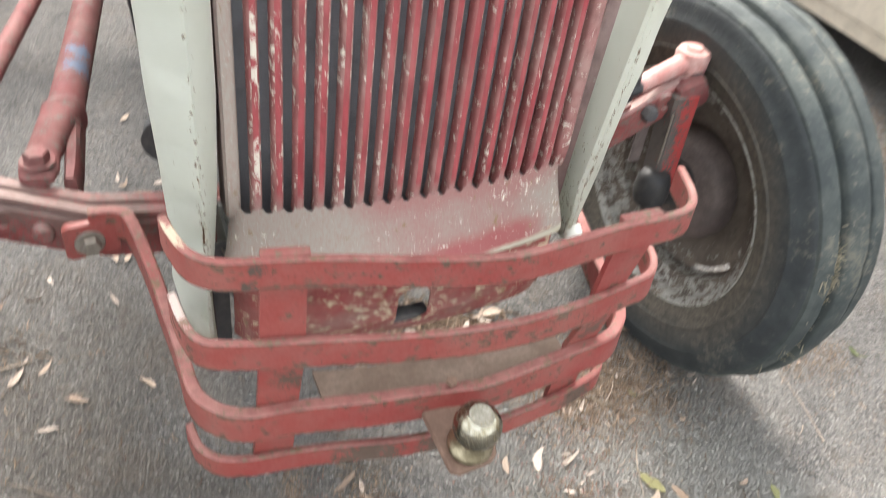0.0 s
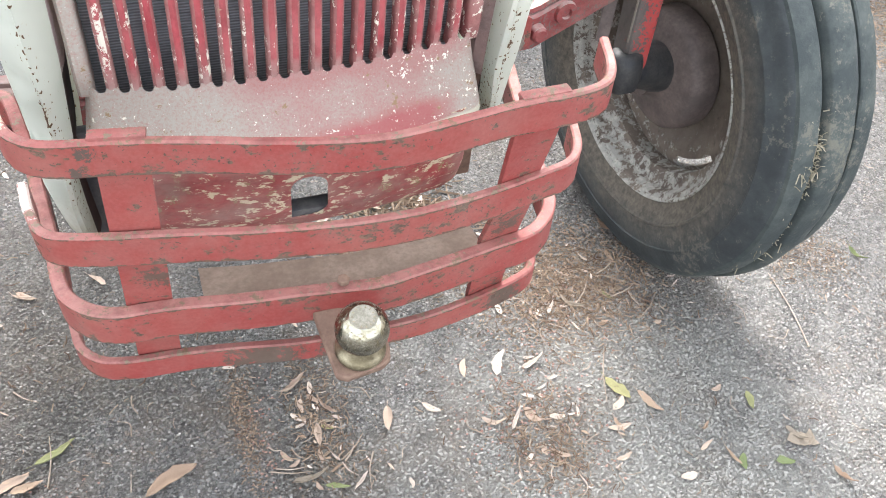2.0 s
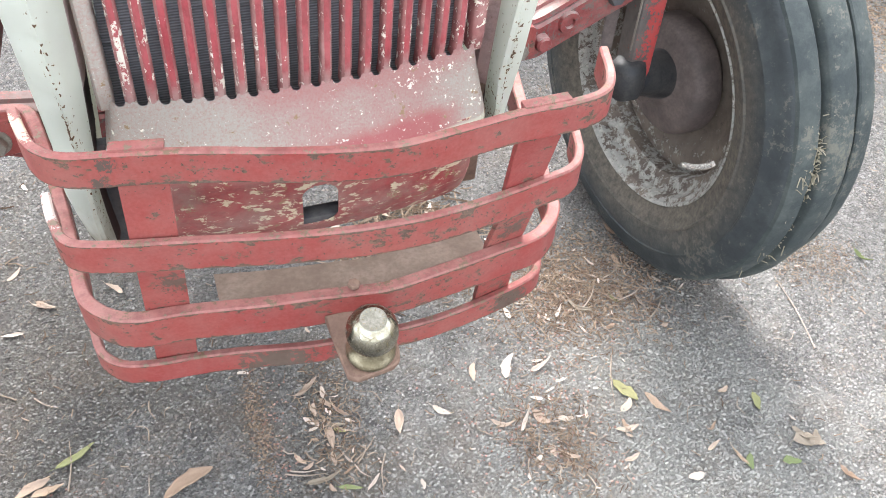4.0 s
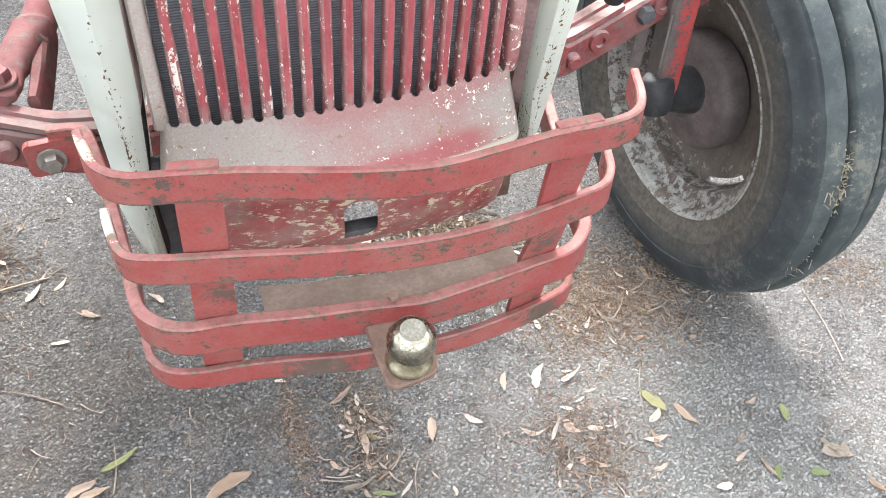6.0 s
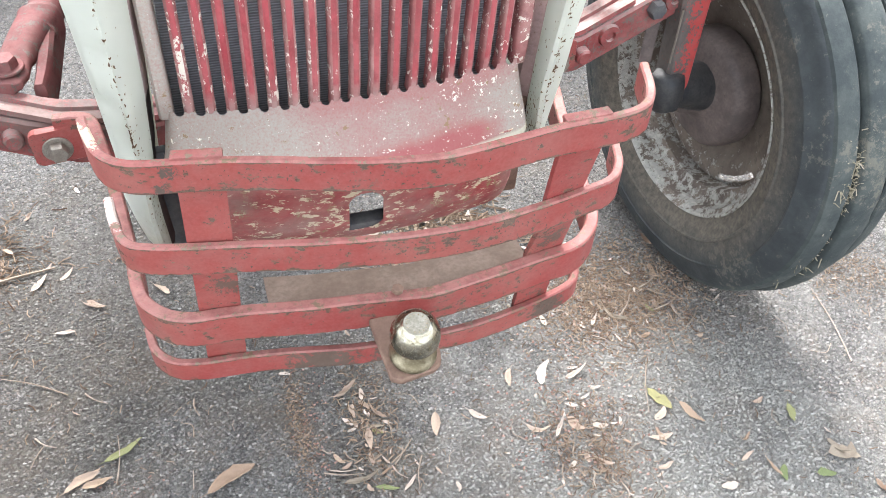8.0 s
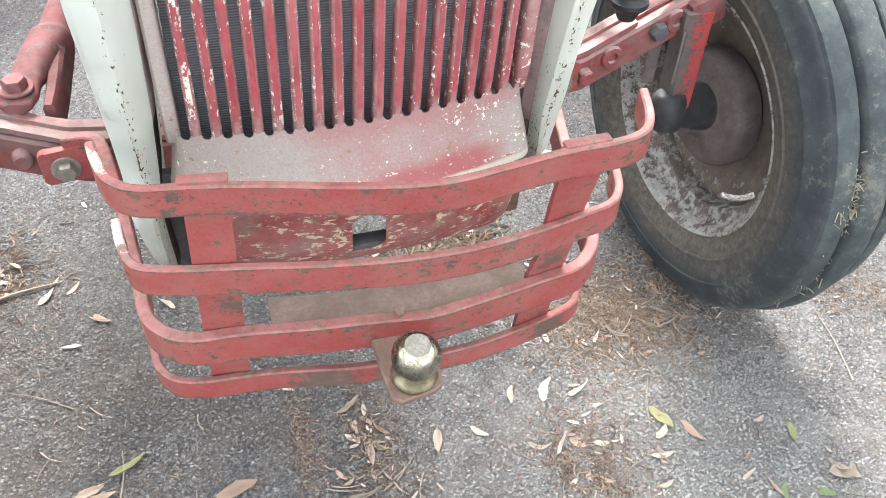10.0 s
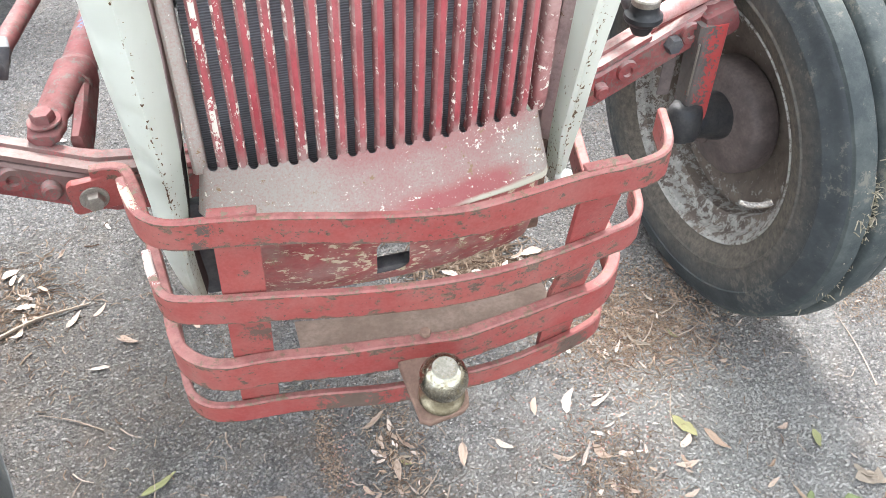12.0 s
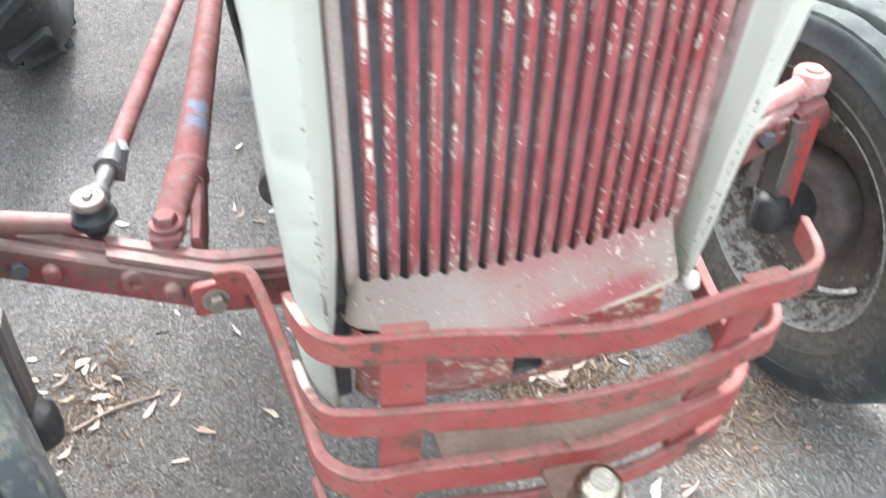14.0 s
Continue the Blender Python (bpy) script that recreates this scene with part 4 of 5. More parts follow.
# -- drag links and steering arms --
for s, joint, cap, back in ((-1, (-0.449, 0.292, 0.60), (-0.60, 0.285, 0.625), (-0.222, 1.25, 0.60)), (1, (0.448, 0.268, 0.605), (0.588, 0.302, 0.615), (0.24, 1.25, 0.62))):
    j, c, b = Vector(joint), Vector(cap), Vector(back)
    d = (b - j).normalized()
    link = part("drag_link", tube([j + d * 0.10, j + d * 0.3, b], 0.0135), ROD_RED, tractor, "long thin red steering drag link")
    part("link_end", tube([j + Vector((0, 0, 0.006)), j + d * 0.05, j + d * 0.09, j + d * 0.13], lambda t: (0.017, 0.011, 0.012, 0.015)[min(3, int(t * 4))]), GREASE, link)
    cm = bmesh.new()
    lathe([(-0.012, 0.0), (-0.012, 0.019), (0.012, 0.019), (0.012, 0.0)], Matrix.Translation(j + d * 0.10) @ d.to_track_quat('X', 'Z').to_matrix().to_4x4(), 16, cm)
    block((0.012, 0.03, 0.05), Matrix.Translation(j + d * 0.10 + Vector((0.014 * -s, 0, 0.004))) @ pose(0, 0, 0, 0, 20, 10), 0.003, cm)
    part("clamp", cm, GREASE, link)
    part("rubber_boot", lathe([(-0.034, 0.0), (-0.034, 0.013), (-0.026, 0.017), (-0.020, 0.018), (-0.014, 0.026), (-0.010, 0.0285), (-0.004, 0.0275), (0.0, 0.0225), (0.006, 0.021), (0.012, 0.021), (0.012, 0.0)], Matrix.Translation(j) @ TURN_X, 28), BLACK_RUBBER, link, "black rubber dust boot")
    nut = lathe([(0.0, 0.0), (0.0, 0.0205), (0.008, 0.0205), (0.0105, 0.0185), (0.0105, 0.0150), (0.0085, 0.0140), (0.0085, 0.0)], Matrix.Translation(j + Vector((0, 0, 0.012))) @ TURN_X, 26)
    hex_bolt(0.0065, 0.006, Matrix.Translation(j + Vector((0, 0, 0.0205))), 0.0, nut)
    part("joint_cap", nut, BOLT, link, "bare steel cap of the ball joint")
    arm = part("steering_arm", tube([j + Vector((0.0, 0, -0.022)), j * 0.6 + c * 0.4 + Vector((0, 0, -0.014)), c + Vector((0, 0, -0.004))], lambda t: 0.0115 + 0.005 * t), PALE_RED if s > 0 else AXLE_RED, tractor, "sun-bleached steering arm on the kingpin")
    part("arm_boss", lathe([(-0.02, 0.0), (-0.02, 0.026), (0.006, 0.028), (0.012, 0.024), (0.013, 0.014), (0.017, 0.013), (0.018, 0.0)], Matrix.Translation(c) @ TURN_X, 26), PALE_RED, arm)
    part("pinch_bolt", hex_bolt(0.009, 0.012, Matrix.Translation(c + Vector((0.026 * 1, -0.012, -0.006))) @ pose(0, 0, 0, 0, 90, 0)), BOLT, arm)

# -- spindles --
HUB = {1: (0.690, 0.3116, 0.350), -1: (-0.675, 0.200, 0.350)}
for s, cap in ((1, Vector((0.588, 0.302, 0.615))), (-1, Vector((-0.600, 0.285, 0.625)))):
    hub = Vector(HUB[s])
    post = Vector((s * 0.560 if s > 0 else cap.x + 0.028, hub.y - 0.040, 0.0))
    rings = []
    for z, w, dx in ((0.402, 0.018, 0.007), (0.408, 0.0215, 0.006), (0.45, 0.0220, 0.005), (0.52, 0.0225, 0.004), (0.555, 0.0235, 0.003), (0.572, 0.0235, 0.003)):
        c = Vector((post.x + s * dx, post.y, z))
        rings.append([c + Vector((w * u, 0.021 * v, 0.0)) for u, v in ((-1, -0.75), (-0.8, -1), (0.8, -1), (1, -0.75), (1, 0.75), (0.8, 1), (-0.8, 1), (-1, 0.75))])
    spindle = part("spindle", loft(bmesh.new(), rings), FLAKING, tractor, "kingpin housing with flaking bright red paint over black grease")
    part("kingpin", tube([(cap.x, cap.y - 0.012, 0.57), (cap.x, cap.y - 0.006, 0.60), (cap.x, cap.y, 0.618)], 0.020, seg=18), GREASE, spindle)
    low = Vector((post.x + s * 0.034, post.y + 0.012, 0.380))
    knuckle = bmesh.new()
    axis = (hub - low).normalized().to_track_quat('X', 'Z').to_matrix().to_4x4()
    lathe([(-0.045, 0.0), (-0.043, 0.012), (-0.036, 0.022), (-0.025, 0.028), (-0.009, 0.032), (0.004, 0.034), (0.018, 0.034), (0.034, 0.038), (0.050, 0.040), (0.062, 0.039), (0.072, 0.030), (0.072, 0.0)], Matrix.Translation(low) @ axis, 28, knuckle)
    lathe([(-0.050, 0.0), (-0.049, 0.016), (-0.040, 0.026), (-0.022, 0.0295), (0.004, 0.0275), (0.014, 0.023), (0.020, 0.012), (0.020, 0.0)], Matrix.Translation((post.x - s * 0.010, post.y - 0.014, 0.415)) @ TURN_X, 24, knuckle)
    for v in knuckle.verts:
        v.co += Vector((noise.noise(v.co * 38), noise.noise(v.co * 38 + Vector((9, 0, 0))), noise.noise(v.co * 38 + Vector((0, 9, 0))))) * 0.0027
    part("knuckle", knuckle, OILY, spindle, "greasy black stub axle knuckle")
    if s > 0:
        part("weld_edge", tube([(post.x - s * 0.0185, post.y - 0.020, z) for z in (0.545, 0.52, 0.49, 0.455)], 0.0016, seg=8), BOLT, spindle)
    if s > 0:
        part("stop_strap", flat_bar([(post.x - s * 0.052, post.y + 0.012, 0.545), (post.x - s * 0.046, post.y + 0.010, 0.545), (post.x - s * 0.034, post.y + 0.008, 0.545)], 0.105, 0.006), HUB_IRON, spindle)
    part("axle_cap", block((0.058, 0.062, 0.052), Matrix.Translation((cap.x - s * 0.010, axle_y(cap.x) + (0.009 if s > 0 else 0.03), axle_z(cap.x - s * 0.02) + 0.002)) @ pose(0, 0, 0, 0, -s * 20, 0), 0.018), ROD_RED if s > 0 else AXLE_RED, spindle)


# -- wheels --
SIDE = [(0.055, 0.2130), (0.063, 0.2175), (0.0665, 0.2265), (0.0735, 0.2400), (0.0762, 0.2500), (0.0795, 0.2520), (0.0800, 0.2550), (0.0780, 0.2580), (0.0795, 0.2700), (0.0798, 0.2850), (0.0788, 0.2960), (0.0806, 0.2980), (0.0802, 0.3020), (0.0775, 0.3050), (0.0745, 0.3200), (0.0715, 0.3290), (0.0700, 0.3335), (0.0668, 0.3380)]
RIBS = [(0.0640, 0.3445), (0.0560, 0.3475), (0.0420, 0.3500), (0.0350, 0.3505), (0.0325, 0.3485), (0.0310, 0.3390), (0.0270, 0.3385), (0.0240, 0.3400), (0.0222, 0.3535), (0.0200, 0.3565), (0.0100, 0.3595), (0.0, 0.3600)]


def build_wheel(s):
    """s: 1 for the wheel on the +x side; its inner face looks to the tractor."""
    hub = Vector(HUB[s])
    m = Matrix.Translation(hub) @ pose(0, 0, 0, 0, -1.0 * s, 4.25 if s > 0 else 20.0) @ pose(0, 0, 0, 37, 0, 0)
    tread = [(-x, r) for x, r in RIBS[:-1]] + [RIBS[-1]] + RIBS[-2::-1]
    disc = bmesh.new()
    d = 0.022 * s
    prof = [(0.010 * s, 0.048), (0.014 * s, 0.062), (d, 0.085), (d + 0.006 * s, 0.105), (d + 0.002 * s, 0.125), (d - 0.010 * s, 0.145), (d - 0.014 * s, 0.160), (d - 0.014 * s, 0.169), (d - 0.010 * s, 0.178)]
    seg = 96
    rings = [[disc.verts.new(m @ Vector((x, r * math.cos(a), r * math.sin(a)))) for x, r in prof] for a in (2 * math.pi * k / seg for k in range(seg))]
    for k in range(seg):
        slot = (k % 24) in (23, 0, 1, 2, 3, 4, 5, 6, 7)
        for i in range(len(prof) - 1):
            if slot and i == 6:
                continue
            disc.faces.new((rings[k][i], rings[k][i + 1], rings[(k + 1) % seg][i + 1], rings[(k + 1) % seg][i]))
    bmesh.ops.recalc_face_normals(disc, faces=disc.faces[:])
    bmesh.ops.solidify(disc, geom=disc.faces[:], thickness=0.004)
    wheel = part("wheel", disc, RIM if s > 0 else DISC, tractor, "front wheel with scabby grey paint over brown rust")
    flange = [(-0.064, 0.2180), (-0.066, 0.2160), (-0.064, 0.2130), (-0.058, 0.2110), (-0.054, 0.2045), (-0.038, 0.2010), (-0.030, 0.1900), (-0.022, 0.1780), (0.022, 0.1780), (0.030, 0.1900), (0.038, 0.2010), (0.054, 0.2045), (0.058, 0.2110), (0.064, 0.2130), (0.066, 0.2160), (0.064, 0.2180), (0.056, 0.2140), (0.052, 0.2095), (0.036, 0.2055), (0.026, 0.1850), (-0.026, 0.1850), (-0.036, 0.2055), (-0.052, 0.2095), (-0.056, 0.2140)]
    part("rim", lathe(flange, m, 96, close=True), RIM if s > 0 else DISC, wheel)
    left = [(-x, r) for x, r in SIDE]
    body = left + [(-0.064, 0.340), (0.064, 0.340)] + SIDE[::-1] + [(0.045, 0.213), (-0.045, 0.213)]
    tyre = part("tyre", lathe(body, m, 120, close=True), RUBBER, wheel, "black ribbed front tyre, greyed and dusty")
    tb = bmesh.new()
    full = [(-0.0668, 0.336)] + tread + [(0.0668, 0.336), (0.060, 0.332), (-0.060, 0.332)]
    lathe(full, m, 160, tb, close=True)
    inv = m.inverted()
    for v in tb.verts:
        q = inv @ v.co
        r = math.hypot(q.y, q.z)
        if r > 0.338:
            k = 1 - (0.0030 * max(0, noise.noise(Vector((q.y * 30, q.z * 30, q.x * 40)))) + 0.004 * max(0, noise.noise(Vector((q.y * 75, q.z * 75, q.x * 60))) - 0.15)) / r
            v.co = m @ Vector((q.x, q.y * k, q.z * k))
    part("tread", tb, TREAD, wheel, "worn three-rib tread coated in grey dust")
    hb_ = bmesh.new()
    lathe([(-0.075 * s, 0.0), (-0.075 * s, 0.034), (-0.058 * s, 0.038), (-0.046 * s, 0.050), (-0.042 * s, 0.070), (-0.038 * s, 0.090), (-0.030 * s, 0.099), (-0.016 * s, 0.102), (0.006 * s, 0.102), (0.014 * s, 0.095), (0.022 * s, 0.06), (0.05 * s, 0.035), (0.055 * s, 0.0)], m, 40, hb_)
    part("hub", hb_, HUB_IRON if s > 0 else GREASE, wheel, "dark greasy brown wheel hub")
    for k in range(6):
        a = 2 * math.pi * k / 6
        mm = m @ Matrix.Translation((-0.039 * s, 0.068 * math.cos(a), 0.068 * math.sin(a))) @ pose(0, 0, 0, 0, -90 * s, 0)
        part("wheel_bolt", hex_bolt(0.008, 0.003, mm), HUB_IRON, wheel)
    st = Matrix.Translation((0.700, 0.302, 0.238)) if s > 0 else m @ Matrix.Translation((0.008, -0.160, -0.060))
    part("valve_stem", lathe([(-0.016, 0.0), (-0.016, 0.0032), (-0.006, 0.0032), (-0.005, 0.0042), (0.012, 0.0042), (0.014, 0.0)], st, 12), BOLT, wheel)
    return wheel


for s in (1, -1):
    build_wheel(s)


def build_rear_wheel(s):
    m = Matrix.Translation((s * 0.775, 2.08, 0.615))
    carc = [(-0.10, 0.36), (-0.125, 0.40), (-0.14, 0.47), (-0.135, 0.54), (-0.115, 0.575), (-0.06, 0.595), (0, 0.60), (0.06, 0.595), (0.115, 0.575), (0.135, 0.54), (0.14, 0.47), (0.125, 0.40), (0.10, 0.36)]
    rw = part("rear_wheel", lathe([(-0.10, 0.36), (-0.09, 0.34), (-0.04, 0.33), (-0.03, 0.14), (-0.05, 0.10), (-0.05, 0.0), (-0.02, 0.0), (-0.02, 0.10), (0.0, 0.14), (0.0, 0.33), (0.09, 0.34), (0.10, 0.36)], m, 48, close=True), RIM, tractor, "large rear wheel")
    part("tyre", lathe(carc, m, 64, close=True), RUBBER, rw, "large black rear tyre")
    for k in range(40):
        a = 2 * math.pi * (k // 2) / 20 + (0.157 if k % 2 else 0)
        side = 1 if k % 2 else -1
        q = m @ pose(0, 0, 0, math.degrees(a), 0, 0) @ Matrix.Translation((side * 0.062, 0, 0.598)) @ pose(0, 0, 0, 0, side * 14, side * 38)
        part("lug", block((0.145, 0.035, 0.034), q, 0.005, None, 1), RUBBER, rw)
    return rw


for s in (-1, 1):
    build_rear_wheel(s)
part("rear_axle", tube([(-0.80, 2.08, 0.615), (-0.3, 2.08, 0.615), (0.3, 2.08, 0.615), (0.80, 2.08, 0.615)], 0.055), AXLE_RED, tractor)

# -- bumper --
def edge_light_wear(ob):
    """The upper edges have lost some gloss and paint; their pale tone paints in light from above."""
    ob.data.materials.append(EDGE_LIT_WEAR)
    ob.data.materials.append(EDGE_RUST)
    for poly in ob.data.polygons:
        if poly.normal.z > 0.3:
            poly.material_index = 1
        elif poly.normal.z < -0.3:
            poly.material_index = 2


LOW = [(-0.32, 0.186, 0.553), (-0.292, 0.184, 0.553), (-0.28, 0.165, 0.552), (-0.268, 0.09, 0.5365), (-0.256, -0.01, 0.519), (-0.2515, -0.06, 0.5115), (-0.244, -0.088, 0.5105), (-0.224, -0.112, 0.5105), (-0.196, -0.124, 0.5105), (-0.15, -0.127, 0.5105), (-0.06, -0.141, 0.5105), (0, -0.148, 0.5105), (0.05, -0.152, 0.5095), (0.105, -0.144, 0.5085), (0.172, -0.133, 0.5075), (0.22, -0.124, 0.5075), (0.248, -0.105, 0.5075), (0.264, -0.082, 0.5075), (0.272, -0.05, 0.5075), (0.284, 0.03, 0.515), (0.305, 0.14, 0.5258), (0.318, 0.215, 0.53), (0.332, 0.236, 0.53), (0.362, 0.24, 0.53)]
bumper = part("bumper", flat_bar(LOW, 0.0415, 0.0140, wobble=0.0015, seed=1.0), BUMPER_RED, tractor, "bent strap-steel bumper with scuffed red paint")
edge_light_wear(bumper)
TOPBAR = [(-0.254, -0.036, 0.706), (-0.2495, -0.060, 0.705), (-0.2385, -0.092, 0.705), (-0.214, -0.112, 0.705), (-0.163, -0.122, 0.705), (-0.110, -0.131, 0.704), (-0.049, -0.149, 0.704), (0.0, -0.160, 0.704), (0.055, -0.167, 0.705), (0.110, -0.163, 0.706), (0.164, -0.155, 0.706), (0.222, -0.152, 0.706), (0.254, -0.142, 0.706), (0.272, -0.118, 0.707), (0.283, -0.080, 0.708)]
MID = [(-0.256, -0.03, 0.606), (-0.2515, -0.068, 0.606), (-0.24, -0.099, 0.606), (-0.212, -0.114, 0.607), (-0.13, -0.135, 0.611), (-0.055, -0.151, 0.6115), (0.032, -0.159, 0.607), (0.129, -0.154, 0.605), (0.211, -0.137, 0.604), (0.244, -0.128, 0.604), (0.264, -0.106, 0.604), (0.277, -0.07, 0.604)]
BOTTOM = [(-0.2555, -0.045, 0.426), (-0.249, -0.078, 0.425), (-0.230, -0.100, 0.424), (-0.200, -0.109, 0.424), (-0.148, -0.114, 0.424), (-0.022, -0.134, 0.424), (0.086, -0.136, 0.422), (0.161, -0.124, 0.420), (0.220, -0.109, 0.418), (0.246, -0.094, 0.418), (0.258, -0.070, 0.418)]
for pts, high, sd in ((TOPBAR, 0.0345, 2.0), (MID, 0.0365, 3.0), (BOTTOM, 0.030, 4.0)):
    edge_light_wear(part("strap", flat_bar(pts, high, 0.009, wobble=0.0016, seed=sd), BUMPER_RED, bumper))


def path_y(path, x):
    """Where a bar's front face lies at x."""
    best = min(curve_points(path, 12), key=lambda q: abs(q.x - x))
    return best.y


def build_upright(x0, x1, s):
    """A vertical strap behind the bars."""
    rings = []
    for z, path in ((0.7055, TOPBAR), (0.69, TOPBAR), (0.665, TOPBAR), (0.60, MID), (0.565, MID), (0.505, LOW), (0.475, LOW), (0.42, BOTTOM), (0.393, BOTTOM)):
        sh = (0.70 - z) * (-0.05 if s < 0 else -0.04)
        gap = 0.0144 if path is LOW else 0.0094
        a, b = Vector((x0 + sh, path_y(path, x0 + sh) + gap, z)), Vector((x1 + sh, path_y(path, x1 + sh) + gap, z))
        back = Vector((0, 0.007, 0))
        rings.append([a, b, b + back, a + back])
    bm = loft(bmesh.new(), rings)
    bmesh.ops.bevel(bm, geom=[e for e in bm.edges if e.calc_face_angle(0) > 1.0], offset=0.0012, segments=1, affect='EDGES')
    return bm


for x0, x1, s in ((-0.178, -0.137, -1), (0.168, 0.212, 1)):
    part("upright_strap", build_upright(x0, x1, s), BUMPER_RED, bumper)
    ya, yb = path_y(TOPBAR, x0), path_y(TOPBAR, x1)
    a = math.degrees(math.atan2(yb - ya, x1 - x0))
    part("tab", block((x1 - x0 + 0.003, 0.012, 0.005), Matrix.Translation(((x0 + x1) / 2, (ya + yb) / 2 + 0.0110, 0.7050)) @ pose(0, 0, 0, 0, 0, a), 0.0018), EDGE_LIT_WEAR, bumper)

# brackets and bolts on the axle
for x, sx in ((-0.320, -1), (0.345, 1)):
    part("bracket", plate(rounded(0.062, 0.048, 0.010), 0.010, on_axle(x, 0.008 if sx < 0 else 0.012, 0.0115)), BUMPER_RED, bumper)
    part("bracket_bolt", hex_bolt(0.0125, 0.011, on_axle(x + 0.003 * sx, 0.004, 0.0117), 0.0175), BOLT, bumper)

# tow ball on its plate
pl = [(-0.031, 0.037), (0.031, 0.037), (0.030, -0.020), (0.027, -0.032), (0.018, -0.038), (-0.018, -0.042), (-0.027, -0.036)]
ball_plate = part("ball_plate", plate([(x, y) for x, y in pl], 0.009, Matrix.Translation((0.009, -0.1825, 0.4815)) @ pose(0, 0, 0, 7, 0, 1)), RUST, bumper, "rusty brown steel mounting plate")
ballm = Matrix.Translation((0.0105, -0.1995, 0.4835)) @ pose(0, 0, 0, 11, 0, 0) @ TURN_X
neck = [(0.0, 0.0), (0.0, 0.0236), (0.0030, 0.0245), (0.0050, 0.0238), (0.0075, 0.0214), (0.0115, 0.0186), (0.0160, 0.0156), (0.0205, 0.0136)]
R = 0.0251
cen = 0.0405
arc = [(cen + R * math.sin(radians(a)), R * math.cos(radians(a))) for a in steps(-57, 59, 28)]
part("ball_collar", lathe(neck, ballm, 40), COLLAR, bumper, "dull tarnished collar under the ball")
tow = part("tow_ball", lathe(arc, ballm, 48), BALL, bumper, "tarnished brassy tow ball")
flat = cen + R * math.sin(radians(59))
cap = R * math.cos(radians(59))
part("ball_top", lathe([(flat, cap), (flat + 0.0004, cap - 0.0006), (flat + 0.0002, cap - 0.003), (flat - 0.0002, 0.006), (flat, 0.0)], ballm, 36), BALL_TOP, bumper, "stamped flat top of the ball")
mark = bmesh.new()
for k in range(14):
    a = 2 * math.pi * k / 14
    if k != 5:
        block((0.0010, 0.0018, 0.0004), ballm @ Matrix.Translation((flat + 0.0003, 0.0098 * math.cos(a), 0.0098 * math.sin(a))) @ pose(0, 0, 0, math.degrees(a), 0, 0) @ pose(0, 0, 0, 0, 90, 0), 0, mark)
part("stamped_mark", mark, COLLAR, bumper, "worn ring of stamped bars on the ball", False)
part("plate_bolt", hex_bolt(0.0065, 0.005, pose(0.010, -0.1415, 0.5155)), RUST, bumper)

# brown plate lying behind the lower strap
rings = []
for x in steps(-0.119, 0.166, 20):
    y = path_y(LOW, x) + 0.0142
    rings.append([Vector((x, y, 0.492)), Vector((x, y + 0.054, 0.489)), Vector((x, y + 0.054, 0.483)), Vector((x, y, 0.485))])
part("mounting_plate", loft(bmesh.new(), rings), TAN_STEEL, bumper, "dusty brown steel plate behind the bumper strap")


# ---- parked car beside the tractor ----
def build_car():
    car = tagged(new("parked_car"), "cream-painted car parked alongside on the asphalt", "car")
    x0, x1, y0, y1 = 1.90, 3.55, -1.1, 3.2
    rings = []
    for z, inset in ((0.13, 0.05), (0.145, 0.02), (0.20, 0.012), (0.207, 0.002), (0.25, -0.004), (0.45, -0.014), (0.66, -0.012), (0.80, 0.01), (0.86, 0.03)):
        rings.append([Vector((x * 1.0, y, z)) for x, y in [(x0 + (x1 - x0) / 2 + (x1 - x0 - 2 * inset) * a, (y0 + y1) / 2 + (y1 - y0 - 2 * inset) * b) for a, b in rounded(1, 1, 0.06, 4)]])
    part("body", loft(bmesh.new(), rings), CREAM, car, "cream car body with a folded sill")
    cab = []
    for z, ix, iy in ((0.85, 0.06, 0.75), (1.20, 0.16, 1.05), (1.38, 0.24, 1.25), (1.42, 0.32, 1.4)):
        cab.append([Vector((x0 + (x1 - x0) / 2 + (x1 - x0 - 2 * ix) * a, (y0 + y1) / 2 + (y1 - y0 - 2 * iy) * b, z)) for a, b in rounded(1, 1, 0.1, 4)])
    part("cabin_glass", loft(bmesh.new(), cab[:3]), DARK_GLASS, car)
    part("roof", loft(bmesh.new(), cab[2:]), CREAM, car)
    for x in (x0 + 0.15, x1 - 0.15):
        for y in (y0 + 0.75, y1 - 0.75):
            part("tyre", lathe([(-0.1, 0.20), (-0.1, 0.29), (-0.08, 0.31), (0.08, 0.31), (0.1, 0.29), (0.1, 0.20)], pose(x, y, 0.31), 40, close=True), RUBBER, car)
            part("hubcap", lathe([(-0.085, 0.0), (-0.09, 0.12), (-0.08, 0.2), (0.08, 0.2), (0.09, 0.12), (0.085, 0.0)], pose(x, y, 0.31), 32), BOLT, car)
    return car


build_car()


